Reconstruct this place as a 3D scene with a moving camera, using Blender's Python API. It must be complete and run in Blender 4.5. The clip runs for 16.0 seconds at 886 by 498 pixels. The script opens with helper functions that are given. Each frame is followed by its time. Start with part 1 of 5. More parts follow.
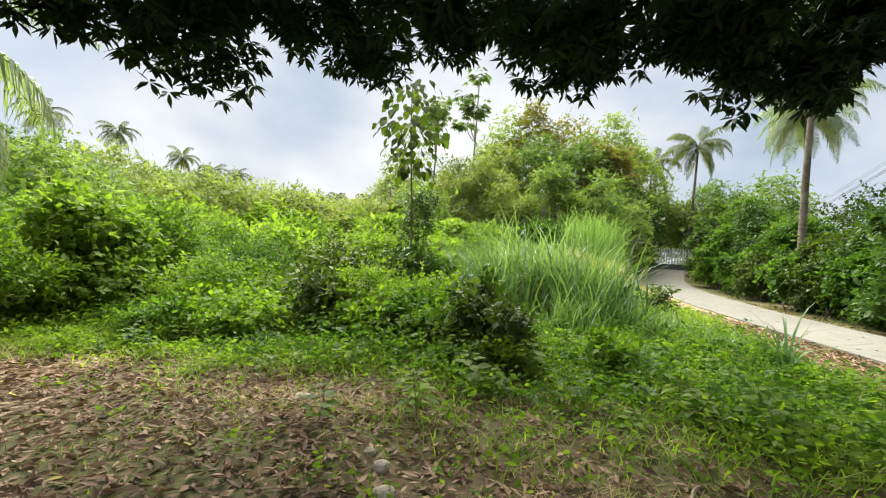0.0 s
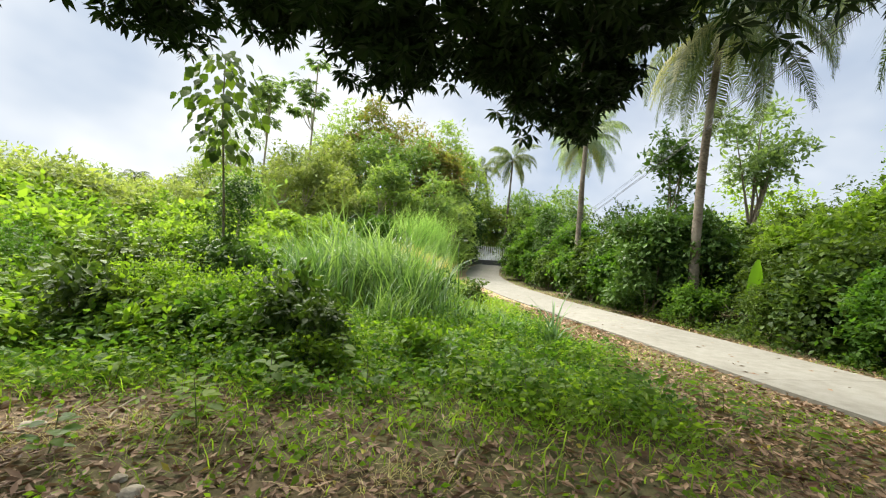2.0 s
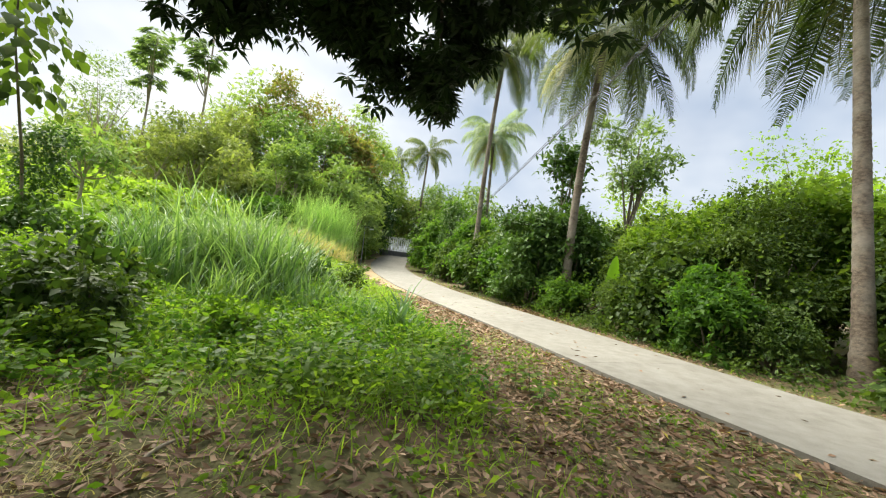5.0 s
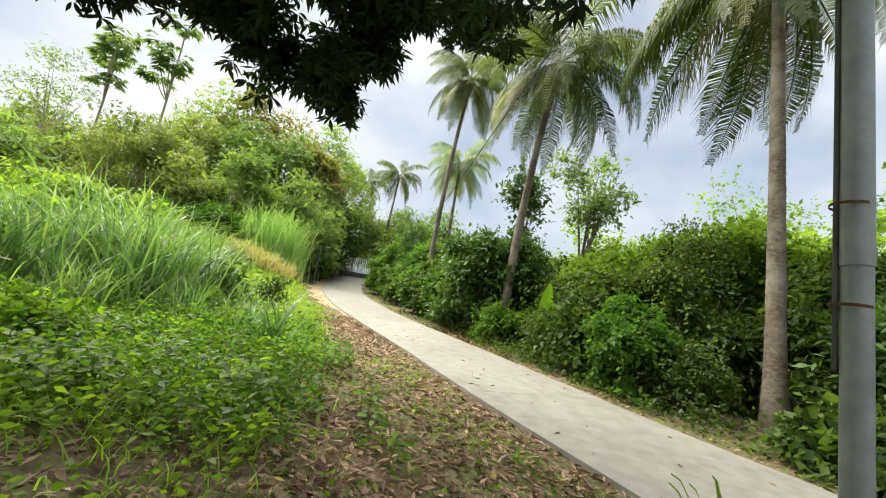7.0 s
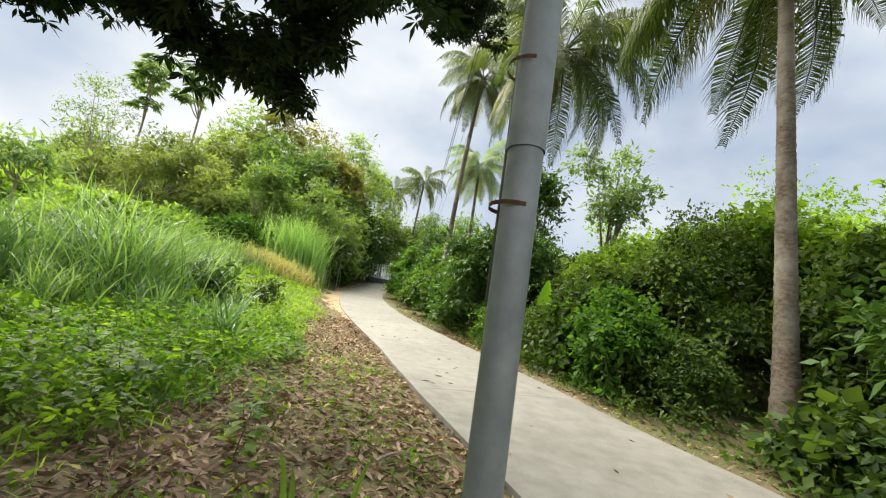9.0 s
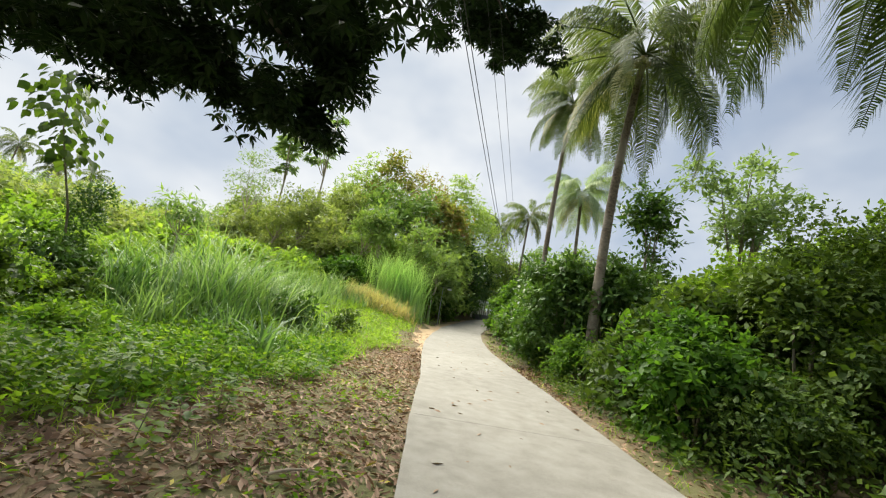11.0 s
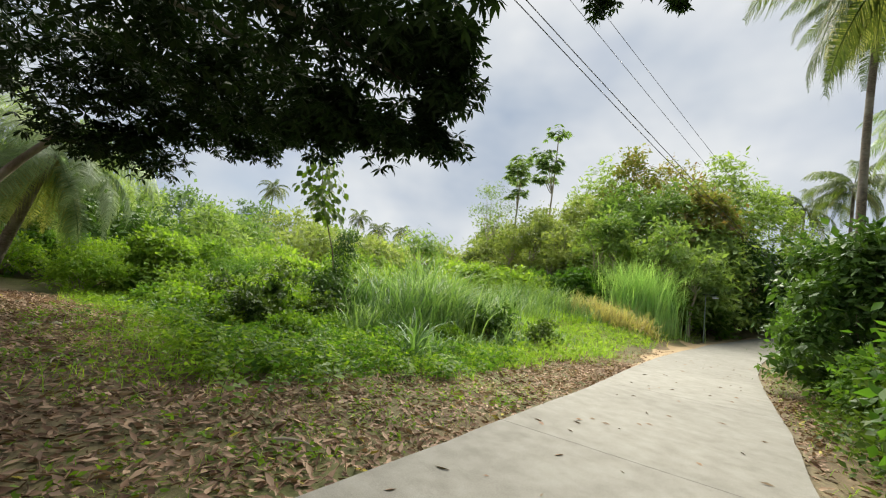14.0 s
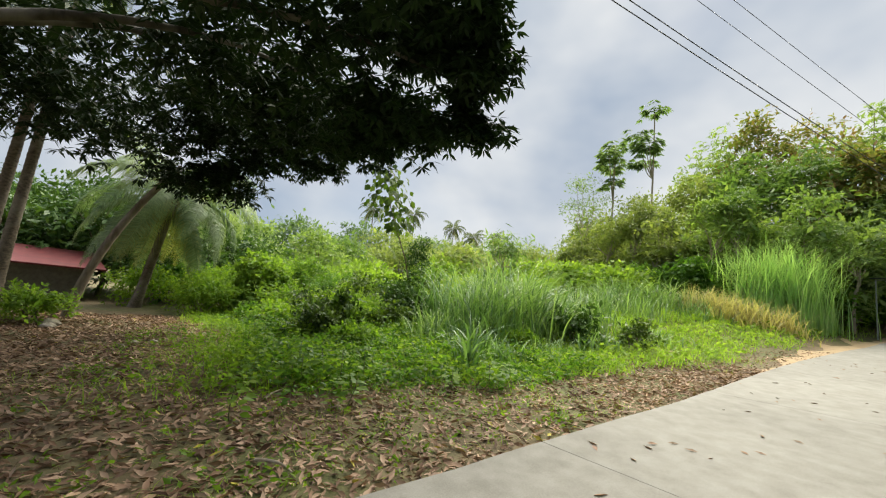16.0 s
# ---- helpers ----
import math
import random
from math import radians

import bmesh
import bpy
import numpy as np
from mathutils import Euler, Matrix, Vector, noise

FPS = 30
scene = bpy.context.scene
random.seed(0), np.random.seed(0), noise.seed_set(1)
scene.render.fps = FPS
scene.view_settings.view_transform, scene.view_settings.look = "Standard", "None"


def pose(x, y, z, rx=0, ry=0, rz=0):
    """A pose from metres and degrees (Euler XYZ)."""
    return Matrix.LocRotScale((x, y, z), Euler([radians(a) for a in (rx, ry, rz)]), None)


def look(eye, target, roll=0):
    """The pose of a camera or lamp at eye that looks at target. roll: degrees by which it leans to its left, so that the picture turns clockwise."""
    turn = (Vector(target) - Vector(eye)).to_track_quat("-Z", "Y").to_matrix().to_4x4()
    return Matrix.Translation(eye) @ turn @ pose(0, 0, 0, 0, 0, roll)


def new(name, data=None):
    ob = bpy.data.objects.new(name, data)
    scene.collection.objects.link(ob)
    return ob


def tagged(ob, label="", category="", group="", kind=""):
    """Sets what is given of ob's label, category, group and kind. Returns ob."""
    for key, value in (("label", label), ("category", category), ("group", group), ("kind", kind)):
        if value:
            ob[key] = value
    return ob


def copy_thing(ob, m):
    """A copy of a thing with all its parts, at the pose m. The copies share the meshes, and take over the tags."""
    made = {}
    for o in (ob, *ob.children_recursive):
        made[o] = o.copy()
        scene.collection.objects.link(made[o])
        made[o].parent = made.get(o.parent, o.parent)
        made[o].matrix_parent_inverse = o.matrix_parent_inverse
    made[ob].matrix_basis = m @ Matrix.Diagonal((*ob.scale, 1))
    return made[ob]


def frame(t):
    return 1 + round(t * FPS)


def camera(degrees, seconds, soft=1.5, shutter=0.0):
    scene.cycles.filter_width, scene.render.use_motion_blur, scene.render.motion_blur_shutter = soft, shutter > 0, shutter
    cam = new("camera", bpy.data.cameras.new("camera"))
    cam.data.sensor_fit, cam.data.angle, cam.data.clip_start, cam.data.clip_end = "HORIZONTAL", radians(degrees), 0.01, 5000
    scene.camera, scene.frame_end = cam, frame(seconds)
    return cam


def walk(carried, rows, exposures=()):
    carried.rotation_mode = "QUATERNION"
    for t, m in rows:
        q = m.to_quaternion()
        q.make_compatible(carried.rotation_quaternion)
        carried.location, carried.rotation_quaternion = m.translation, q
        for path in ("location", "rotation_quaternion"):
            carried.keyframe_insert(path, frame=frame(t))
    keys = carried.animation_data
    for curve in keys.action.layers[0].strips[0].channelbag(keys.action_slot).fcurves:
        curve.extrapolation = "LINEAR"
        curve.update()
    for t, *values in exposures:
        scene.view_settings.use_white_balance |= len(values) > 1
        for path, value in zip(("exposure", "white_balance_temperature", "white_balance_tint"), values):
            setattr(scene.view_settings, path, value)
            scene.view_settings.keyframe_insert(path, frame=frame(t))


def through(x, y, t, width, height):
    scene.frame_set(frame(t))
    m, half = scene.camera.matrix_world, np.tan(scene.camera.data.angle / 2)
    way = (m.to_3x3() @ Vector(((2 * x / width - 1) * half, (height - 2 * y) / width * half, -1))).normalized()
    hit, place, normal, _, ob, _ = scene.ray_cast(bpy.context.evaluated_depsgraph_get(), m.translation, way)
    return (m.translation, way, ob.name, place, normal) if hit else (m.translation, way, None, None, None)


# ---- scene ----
cam = camera(96.5, 16.0, 1.15)
METRES, EYE, TILT, LEAN, TURN = 11.0, 1.5, 0.0, 0.0, 23.1
ROWS = [
    (0.0, 0.0, 0.0, 0.0, -0.25, 3.23, -4.39),
    (0.5, 0.0128, 0.0001, 0.0005, -7.65, 3.47, -4.54),
    (1.0, 0.02, -0.0018, 0.001, -14.01, 3.79, -4.35),
    (1.5, 0.0256, -0.0051, 0.0012, -18.98, 3.96, -4.12),
    (2.0, 0.0352, -0.0105, 0.0013, -22.98, 4.24, -4.02),
    (2.5, 0.0485, -0.0189, 0.0014, -26.43, 4.48, -4.09),
    (3.0, 0.0613, -0.0236, -0.0001, -29.45, 4.5, -4.34),
    (3.5, 0.0846, -0.0213, -0.0029, -31.94, 4.38, -4.56),
    (4.0, 0.1114, -0.0242, -0.0057, -33.81, 4.05, -4.75),
    (6.5, 0.2752, -0.0568, -0.0131, -36.29, 6.74, -8.8),
    (7.0, 0.3172, -0.0705, -0.0135, -38.08, 8.92, -9.36),
    (7.5, 0.3502, -0.0848, -0.0147, -38.03, 9.32, -9.37),
    (8.0, 0.3812, -0.0992, -0.014, -36.79, 8.59, -9.45),
    (10.5, 0.5813, -0.1409, -0.0179, -20.32, 11.49, -8.82),
    (11.0, 0.6264, -0.1524, -0.0154, -14.46, 11.93, -9.78),
    (11.5, 0.6717, -0.1508, -0.0148, -7.76, 11.46, -10.06),
    (12.0, 0.7162, -0.1451, -0.0155, -1.52, 10.19, -9.94),
    (12.5, 0.7549, -0.1365, -0.0153, 4.21, 9.41, -10.6),
    (13.0, 0.7943, -0.1187, -0.0115, 10.32, 9.7, -11.27),
    (13.5, 0.8245, -0.1051, -0.0098, 16.88, 9.52, -10.62),
    (14.0, 0.8499, -0.0902, -0.0084, 23.56, 8.49, -8.97),
    (14.5, 0.8637, -0.0652, -0.01, 29.56, 7.22, -7.47),
    (15.0, 0.8724, -0.0405, -0.0087, 34.56, 6.56, -6.71),
    (15.5, 0.8824, -0.0127, -0.0086, 37.85, 6.74, -6.37),
    (16.0, 0.8972, 0.0115, -0.0042, 38.48, 7.63, -5.98),
]

walk(cam, [(t, pose(0, 0, EYE, TILT, LEAN, TURN) @ pose(METRES * x, METRES * y, METRES * z, 90 + pitch, roll, yaw)) for t, x, y, z, yaw, pitch, roll in ROWS],
     exposures=[(0.0, 1.23), (3.0, 1.37), (7.0, 1.33), (11.0, 1.1), (13.5, 0.94), (16.0, 0.9)])

# ---- sky and sun ----
SUN_EL, SUN_AZ = 57.0, 316.0          # degrees; azimuth clockwise from +y
world = bpy.data.worlds.new("sky")
scene.world = world
world.use_nodes = True
wn, wl = world.node_tree.nodes, world.node_tree.links
wn.clear()


def wnode(kind, **values):
    n = wn.new(kind)
    for key, value in values.items():
        n.inputs[key.replace("_", " ")].default_value = value
    return n


sky = wn.new("ShaderNodeTexSky")
sky.sky_type, sky.sun_disc = "NISHITA", False
sky.sun_elevation, sky.sun_rotation = radians(SUN_EL), radians(SUN_AZ)
coord = wn.new("ShaderNodeTexCoord")
stretch = wn.new("ShaderNodeMapping")
stretch.inputs["Scale"].default_value = (1.0, 1.0, 1.5)
stretch.inputs["Location"].default_value = (0.35, 0.1, 0.2)
wl.new(coord.outputs["Generated"], stretch.inputs["Vector"])
big = wnode("ShaderNodeTexNoise", Scale=1.7, Detail=5.0, Roughness=0.52)
fine = wnode("ShaderNodeTexNoise", Scale=2.3, Detail=4.0, Roughness=0.48)
wl.new(stretch.outputs["Vector"], big.inputs["Vector"])
wl.new(stretch.outputs["Vector"], fine.inputs["Vector"])
cover = wn.new("ShaderNodeValToRGB")
cover.color_ramp.elements[0].position, cover.color_ramp.elements[1].position = 0.30, 0.52
cover.color_ramp.elements[0].color = (0.55, 0.55, 0.55, 1)
wl.new(big.outputs["Fac"], cover.inputs["Fac"])
cloud = wn.new("ShaderNodeValToRGB")
cloud.color_ramp.elements[0].position, cloud.color_ramp.elements[1].position = 0.34, 0.66
cloud.color_ramp.elements[0].color = (4.4, 5.25, 6.5, 1)
cloud.color_ramp.elements[1].color = (8.9, 9.1, 9.2, 1)
wl.new(fine.outputs["Fac"], cloud.inputs["Fac"])
both = wn.new("ShaderNodeMix")
both.data_type = "RGBA"
wl.new(cover.outputs["Color"], both.inputs["Factor"])
wl.new(sky.outputs["Color"], both.inputs["A"])
wl.new(cloud.outputs["Color"], both.inputs["B"])
back = wnode("ShaderNodeBackground", Strength=0.050)
wl.new(both.outputs["Result"], back.inputs["Color"])
wl.new(back.outputs["Background"], wn.new("ShaderNodeOutputWorld").inputs["Surface"])

sun = new("sun", bpy.data.lights.new("sun", "SUN"))
sun.data.energy, sun.data.angle, sun.data.color = 5.0, radians(66), (0.99, 0.95, 0.81)
az, el = radians(SUN_AZ), radians(SUN_EL)
sun.matrix_world = look((math.sin(az) * math.cos(el) * 50, math.cos(az) * math.cos(el) * 50, math.sin(el) * 50), (0, 0, 0))


# ---- materials ----
def material(name, build):
    m = bpy.data.materials.new(name)
    m.use_nodes = True
    nodes, links = m.node_tree.nodes, m.node_tree.links
    nodes.clear()
    out = nodes.new("ShaderNodeOutputMaterial")
    links.new(build(nodes, links), out.inputs["Surface"])
    return m


def noise_tex(nodes, links, scale, detail=4.0, rough=0.55, where="Object", stretch=None):
    tc = nodes.new("ShaderNodeTexCoord")
    n = nodes.new("ShaderNodeTexNoise")
    n.inputs["Scale"].default_value, n.inputs["Detail"].default_value, n.inputs["Roughness"].default_value = scale, detail, rough
    source = tc.outputs[where]
    if stretch:
        mp = nodes.new("ShaderNodeMapping")
        mp.inputs["Scale"].default_value = stretch
        links.new(source, mp.inputs["Vector"])
        source = mp.outputs["Vector"]
    links.new(source, n.inputs["Vector"])
    return n.outputs["Fac"]


def ramp(nodes, links, fac, *stops):
    r = nodes.new("ShaderNodeValToRGB")
    e = r.color_ramp.elements
    while len(e) < len(stops):
        e.new(0.5)
    for one, (pos, col) in zip(e, stops):
        one.position, one.color = pos, (*col, 1)
    links.new(fac, r.inputs["Fac"])
    return r.outputs["Color"]


def mixed(nodes, links, fac, a, b, blend="MIX"):
    n = nodes.new("ShaderNodeMix")
    n.data_type, n.blend_type = "RGBA", blend
    for socket, value in (("Factor", fac), ("A", a), ("B", b)):
        if isinstance(value, (int, float)):
            n.inputs[socket].default_value = value
        elif isinstance(value, tuple):
            n.inputs[socket].default_value = (*value, 1)
        else:
            links.new(value, n.inputs[socket])
    return n.outputs["Result"]


def surface(nodes, links, color, rough=0.8, bump=None, strength=0.3, distance=0.02, metal=0.0, spec=0.5):
    p = nodes.new("ShaderNodeBsdfPrincipled")
    if isinstance(color, tuple):
        p.inputs["Base Color"].default_value = (*color, 1)
    else:
        links.new(color, p.inputs["Base Color"])
    if isinstance(rough, float):
        p.inputs["Roughness"].default_value = rough
    else:
        links.new(rough, p.inputs["Roughness"])
    p.inputs["Metallic"].default_value, p.inputs["Specular IOR Level"].default_value = metal, spec
    if bump is not None:
        b = nodes.new("ShaderNodeBump")
        b.inputs["Strength"].default_value, b.inputs["Distance"].default_value = strength, distance
        links.new(bump, b.inputs["Height"])
        links.new(b.outputs["Normal"], p.inputs["Normal"])
    return p.outputs["BSDF"]


def leaf_material(name, dark, mid, light, through=0.35, rough=0.45, glow=1.5, odd=None):
    """Leaves: each leaf and each plant differs a little; light passes through them."""
    def build(nodes, links):
        geo, info = nodes.new("ShaderNodeNewGeometry"), nodes.new("ShaderNodeObjectInfo")
        own = ramp(nodes, links, geo.outputs["Random Per Island"], (0.0, dark), (0.45, mid), (1.0, light))
        patch = ramp(nodes, links, noise_tex(nodes, links, 1.3, 3.0), (0.38, dark), (0.62, light))
        col = mixed(nodes, links, 0.4, own, patch)
        plant = ramp(nodes, links, info.outputs["Random"], (0.0, (0.66, 0.76, 0.7)), (0.5, (1.0, 1.0, 1.0)), (1.0, (1.08, 1.07, 0.95)))
        col = mixed(nodes, links, 1.0, col, plant, "MULTIPLY")
        if odd:
            gate = nodes.new("ShaderNodeMath")
            gate.operation = "GREATER_THAN"
            gate.inputs[1].default_value = odd[0]
            links.new(geo.outputs["Random Per Island"], gate.inputs[0])
            col = mixed(nodes, links, gate.outputs[0], col, odd[1])
        top = surface(nodes, links, col, rough, spec=0.18)
        t = nodes.new("ShaderNodeBsdfTranslucent")
        links.new(mixed(nodes, links, 1.0, col, (glow * 1.02, glow * 1.08, glow * 0.38), "MULTIPLY"), t.inputs["Color"])
        m = nodes.new("ShaderNodeMixShader")
        m.inputs["Fac"].default_value = through
        links.new(top, m.inputs[1])
        links.new(t.outputs["BSDF"], m.inputs[2])
        return m.outputs["Shader"]
    return material(name, build)


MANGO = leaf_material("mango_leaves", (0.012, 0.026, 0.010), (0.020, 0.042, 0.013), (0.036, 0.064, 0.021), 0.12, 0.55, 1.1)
WEED = leaf_material("weed_leaves", (0.094, 0.174, 0.020), (0.146, 0.260, 0.033), (0.254, 0.359, 0.050), 0.5, 0.5)
BUSH = leaf_material("bush_leaves", (0.053, 0.116, 0.020), (0.094, 0.193, 0.032), (0.165, 0.274, 0.052), 0.5, 0.42)
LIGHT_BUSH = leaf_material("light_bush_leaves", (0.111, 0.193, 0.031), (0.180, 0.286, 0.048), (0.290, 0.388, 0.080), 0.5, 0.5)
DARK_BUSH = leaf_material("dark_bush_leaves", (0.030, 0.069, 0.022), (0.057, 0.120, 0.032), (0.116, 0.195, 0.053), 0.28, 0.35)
VINE = leaf_material("vine_leaves", (0.025, 0.051, 0.016), (0.064, 0.114, 0.026), (0.147, 0.212, 0.045), 0.36, 0.45)
# slope and far trees: distance haze put in as bluer, greyer greens
TREE = leaf_material("tree_leaves", (0.138, 0.224, 0.084), (0.234, 0.336, 0.115), (0.382, 0.479, 0.191), 0.5, 0.5, 1.1)
LIGHT_TREE = leaf_material("light_tree_leaves", (0.176, 0.234, 0.087), (0.279, 0.340, 0.131), (0.410, 0.446, 0.206), 0.5, 0.5, 1.1)
RUSTY_TREE = leaf_material("rusty_tree_leaves", (0.120, 0.190, 0.053), (0.239, 0.271, 0.084), (0.415, 0.318, 0.168), 0.5, 0.5, glow=1.1, odd=(0.84, (0.27, 0.17, 0.08)))
HAZED_TREE = leaf_material("hazed_tree_leaves", (0.119, 0.184, 0.105), (0.185, 0.265, 0.139), (0.264, 0.346, 0.198), 0.5, 0.55, 1.1)
GRASS = leaf_material("grass_blades", (0.141, 0.244, 0.027), (0.226, 0.358, 0.046), (0.351, 0.474, 0.091), 0.5, 0.5)
REED = leaf_material("tall_grass_blades", (0.222, 0.367, 0.145), (0.362, 0.532, 0.231), (0.583, 0.734, 0.434), 0.5, 0.38)
TALL = leaf_material("blue_green_grass_blades", (0.055, 0.115, 0.040), (0.125, 0.225, 0.085), (0.34, 0.46, 0.25), 0.35, 0.32)
STRAW = leaf_material("dry_grass_blades", (0.380, 0.322, 0.172), (0.540, 0.471, 0.276), (0.713, 0.644, 0.414), 0.4, 0.6, 1.1)
FROND = leaf_material("palm_leaflets", (0.044, 0.069, 0.027), (0.078, 0.109, 0.039), (0.149, 0.178, 0.082), 0.42, 0.38)
# palm leaflets in a lighter copy: sunlight on the crown put into the colour
SUNLIT_FROND = leaf_material("sunlit_palm_leaflets", (0.120, 0.171, 0.095), (0.202, 0.266, 0.162), (0.331, 0.399, 0.297), 0.42, 0.38)
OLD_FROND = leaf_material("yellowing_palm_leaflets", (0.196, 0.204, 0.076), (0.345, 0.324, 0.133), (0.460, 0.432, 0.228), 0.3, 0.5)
BANANA = leaf_material("banana_leaf", (0.10, 0.22, 0.02), (0.14, 0.28, 0.03), (0.17, 0.32, 0.04), 0.45, 0.4)
LITTER = leaf_material("dead_leaves", (0.080, 0.042, 0.026), (0.235, 0.128, 0.080), (0.60, 0.41, 0.29), 0.06, 0.6, 1.0, odd=(0.985, (0.42, 0.36, 0.06)))


def bark_material(name, a, b, scale=9.0, rings=0.0):
    def build(nodes, links):
        n = noise_tex(nodes, links, scale, 6.0, 0.65, stretch=(1, 1, 0.35 if not rings else 1.6))
        stain = noise_tex(nodes, links, 1.1, 3.0)
        col = ramp(nodes, links, n, (0.3, a), (0.7, b))
        col = mixed(nodes, links, ramp(nodes, links, stain, (0.45, (0, 0, 0)), (0.62, (0.5, 0.5, 0.5))), col, (0.34, 0.31, 0.26))
        return surface(nodes, links, col, 0.9, n, 0.7, 0.02)
    return material(name, build)


BARK = bark_material("bark", (0.10, 0.075, 0.05), (0.24, 0.19, 0.14))
PALE_BARK = bark_material("pale_bark", (0.26, 0.21, 0.15), (0.45, 0.38, 0.29))
PALM_BARK = bark_material("palm_bark", (0.045, 0.034, 0.025), (0.21, 0.165, 0.122), 11.0, 1.0)
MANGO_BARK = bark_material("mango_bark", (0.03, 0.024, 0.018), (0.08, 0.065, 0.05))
GREEN_STEM = bark_material("green_stem", (0.09, 0.11, 0.04), (0.18, 0.19, 0.08), 20.0)


def build_soil(nodes, links):
    n1, n2, n3 = noise_tex(nodes, links, 0.35, 4.0), noise_tex(nodes, links, 3.2, 6.0, 0.65), noise_tex(nodes, links, 28.0, 5.0, 0.7)
    earth = ramp(nodes, links, n2, (0.3, (0.085, 0.055, 0.034)), (0.55, (0.17, 0.112, 0.068)), (0.75, (0.27, 0.19, 0.118)))
    moss = ramp(nodes, links, n3, (0.35, (0.05, 0.075, 0.015)), (0.7, (0.13, 0.17, 0.035)))
    col = mixed(nodes, links, ramp(nodes, links, n1, (0.42, (0.15, 0.15, 0.15)), (0.6, (0.65, 0.65, 0.65))), earth, moss)
    return surface(nodes, links, col, 0.95, n3, 0.6, 0.02)


SOIL = material("soil", build_soil)


def build_sand(nodes, links):
    n2, n3 = noise_tex(nodes, links, 2.0, 5.0, 0.6), noise_tex(nodes, links, 40.0, 5.0, 0.7)
    col = ramp(nodes, links, n2, (0.3, (0.27, 0.175, 0.085)), (0.7, (0.44, 0.32, 0.18)))
    col = mixed(nodes, links, 0.25, col, ramp(nodes, links, n3, (0.3, (0.18, 0.13, 0.08)), (0.7, (0.6, 0.5, 0.36))))
    return surface(nodes, links, col, 0.95, n3, 0.5, 0.012)


SAND = material("sandy_earth", build_sand)


def build_concrete(nodes, links):
    broad, mid, grit = noise_tex(nodes, links, 0.5, 4.0), noise_tex(nodes, links, 4.0, 6.0, 0.62), noise_tex(nodes, links, 90.0, 4.0, 0.7)
    brushed = noise_tex(nodes, links, 30.0, 3.0, 0.6, stretch=(0.25, 3.0, 1.0))
    col = ramp(nodes, links, broad, (0.3, (0.142, 0.135, 0.118)), (0.7, (0.228, 0.220, 0.198)))
    col = mixed(nodes, links, 0.35, col, ramp(nodes, links, mid, (0.30, (0.125, 0.11, 0.092)), (0.66, (0.325, 0.317, 0.292))))
    col = mixed(nodes, links, 0.14, col, ramp(nodes, links, grit, (0.35, (0.2, 0.18, 0.15)), (0.65, (0.62, 0.6, 0.56))))
    geo = nodes.new("ShaderNodeObjectInfo")
    col = mixed(nodes, links, 1.0, col, ramp(nodes, links, geo.outputs["Random"], (0.0, (0.93, 0.92, 0.90)), (1.0, (1.05, 1.04, 1.02))), "MULTIPLY")
    both_h = mixed(nodes, links, 0.5, grit, brushed)
    return surface(nodes, links, col, 0.85, both_h, 0.35, 0.004)


CONCRETE = material("worn_concrete", build_concrete)


def simple(name, a, b, rough=0.6, metal=0.0, scale=6.0, strength=0.15):
    def build(nodes, links):
        n = noise_tex(nodes, links, scale, 6.0, 0.62)
        return surface(nodes, links, ramp(nodes, links, n, (0.32, a), (0.68, b)), rough, n, strength, 0.005, metal)
    return material(name, build)


STEEL = simple("galvanised_steel", (0.22, 0.25, 0.25), (0.33, 0.36, 0.36), 0.55, 0.3, 9.0, 0.05)
DARK_PIPE = simple("dark_conduit", (0.05, 0.05, 0.05), (0.12, 0.11, 0.10), 0.5)
RUST = simple("rusty_wire", (0.07, 0.035, 0.02), (0.13, 0.065, 0.035), 0.8, 0.3, 60.0)
CABLE = simple("black_cable", (0.02, 0.02, 0.022), (0.04, 0.04, 0.045), 0.5)
GATE_DARK = simple("dark_grey_plinth", (0.08, 0.085, 0.09), (0.15, 0.155, 0.16), 0.8)
WHITE_WALL = simple("white_plaster", (0.62, 0.62, 0.60), (0.80, 0.80, 0.78), 0.85, 0.0, 2.0)
RED_ROOF = simple("red_roof_sheet", (0.10, 0.014, 0.02), (0.17, 0.025, 0.03), 0.5, 0.1, 3.0)
PALE_ROOF = simple("pale_roof_sheet", (0.45, 0.36, 0.36), (0.60, 0.50, 0.50), 0.5, 0.2, 4.0)
# house wall kept dark in its colour to stand for shade
HOUSE_SHADE = simple("shade_toned_house_wall", (0.10, 0.09, 0.08), (0.18, 0.16, 0.14), 0.9)
DRY_EARTH = simple("dry_verge_earth", (0.10, 0.078, 0.045), (0.23, 0.18, 0.10), 0.95, 0.0, 14.0, 0.5)
STONE = simple("grey_stone", (0.26, 0.22, 0.17), (0.50, 0.45, 0.36), 0.9, 0.0, 12.0, 0.6)
COCONUT = simple("green_coconut", (0.16, 0.17, 0.04), (0.30, 0.24, 0.07), 0.5)
LAMP_BLACK = simple("dark_glass_panel", (0.02, 0.025, 0.04), (0.04, 0.05, 0.07), 0.2)
LAMP_WHITE = simple("white_lamp_housing", (0.62, 0.62, 0.62), (0.75, 0.75, 0.75), 0.5)
# the mountain's blue is distance haze mixed into its colour
HAZE_BLUE = simple("haze_tinted_hillside", (0.12, 0.16, 0.20), (0.15, 0.19, 0.23), 1.0, 0.0, 0.02, 0.0)


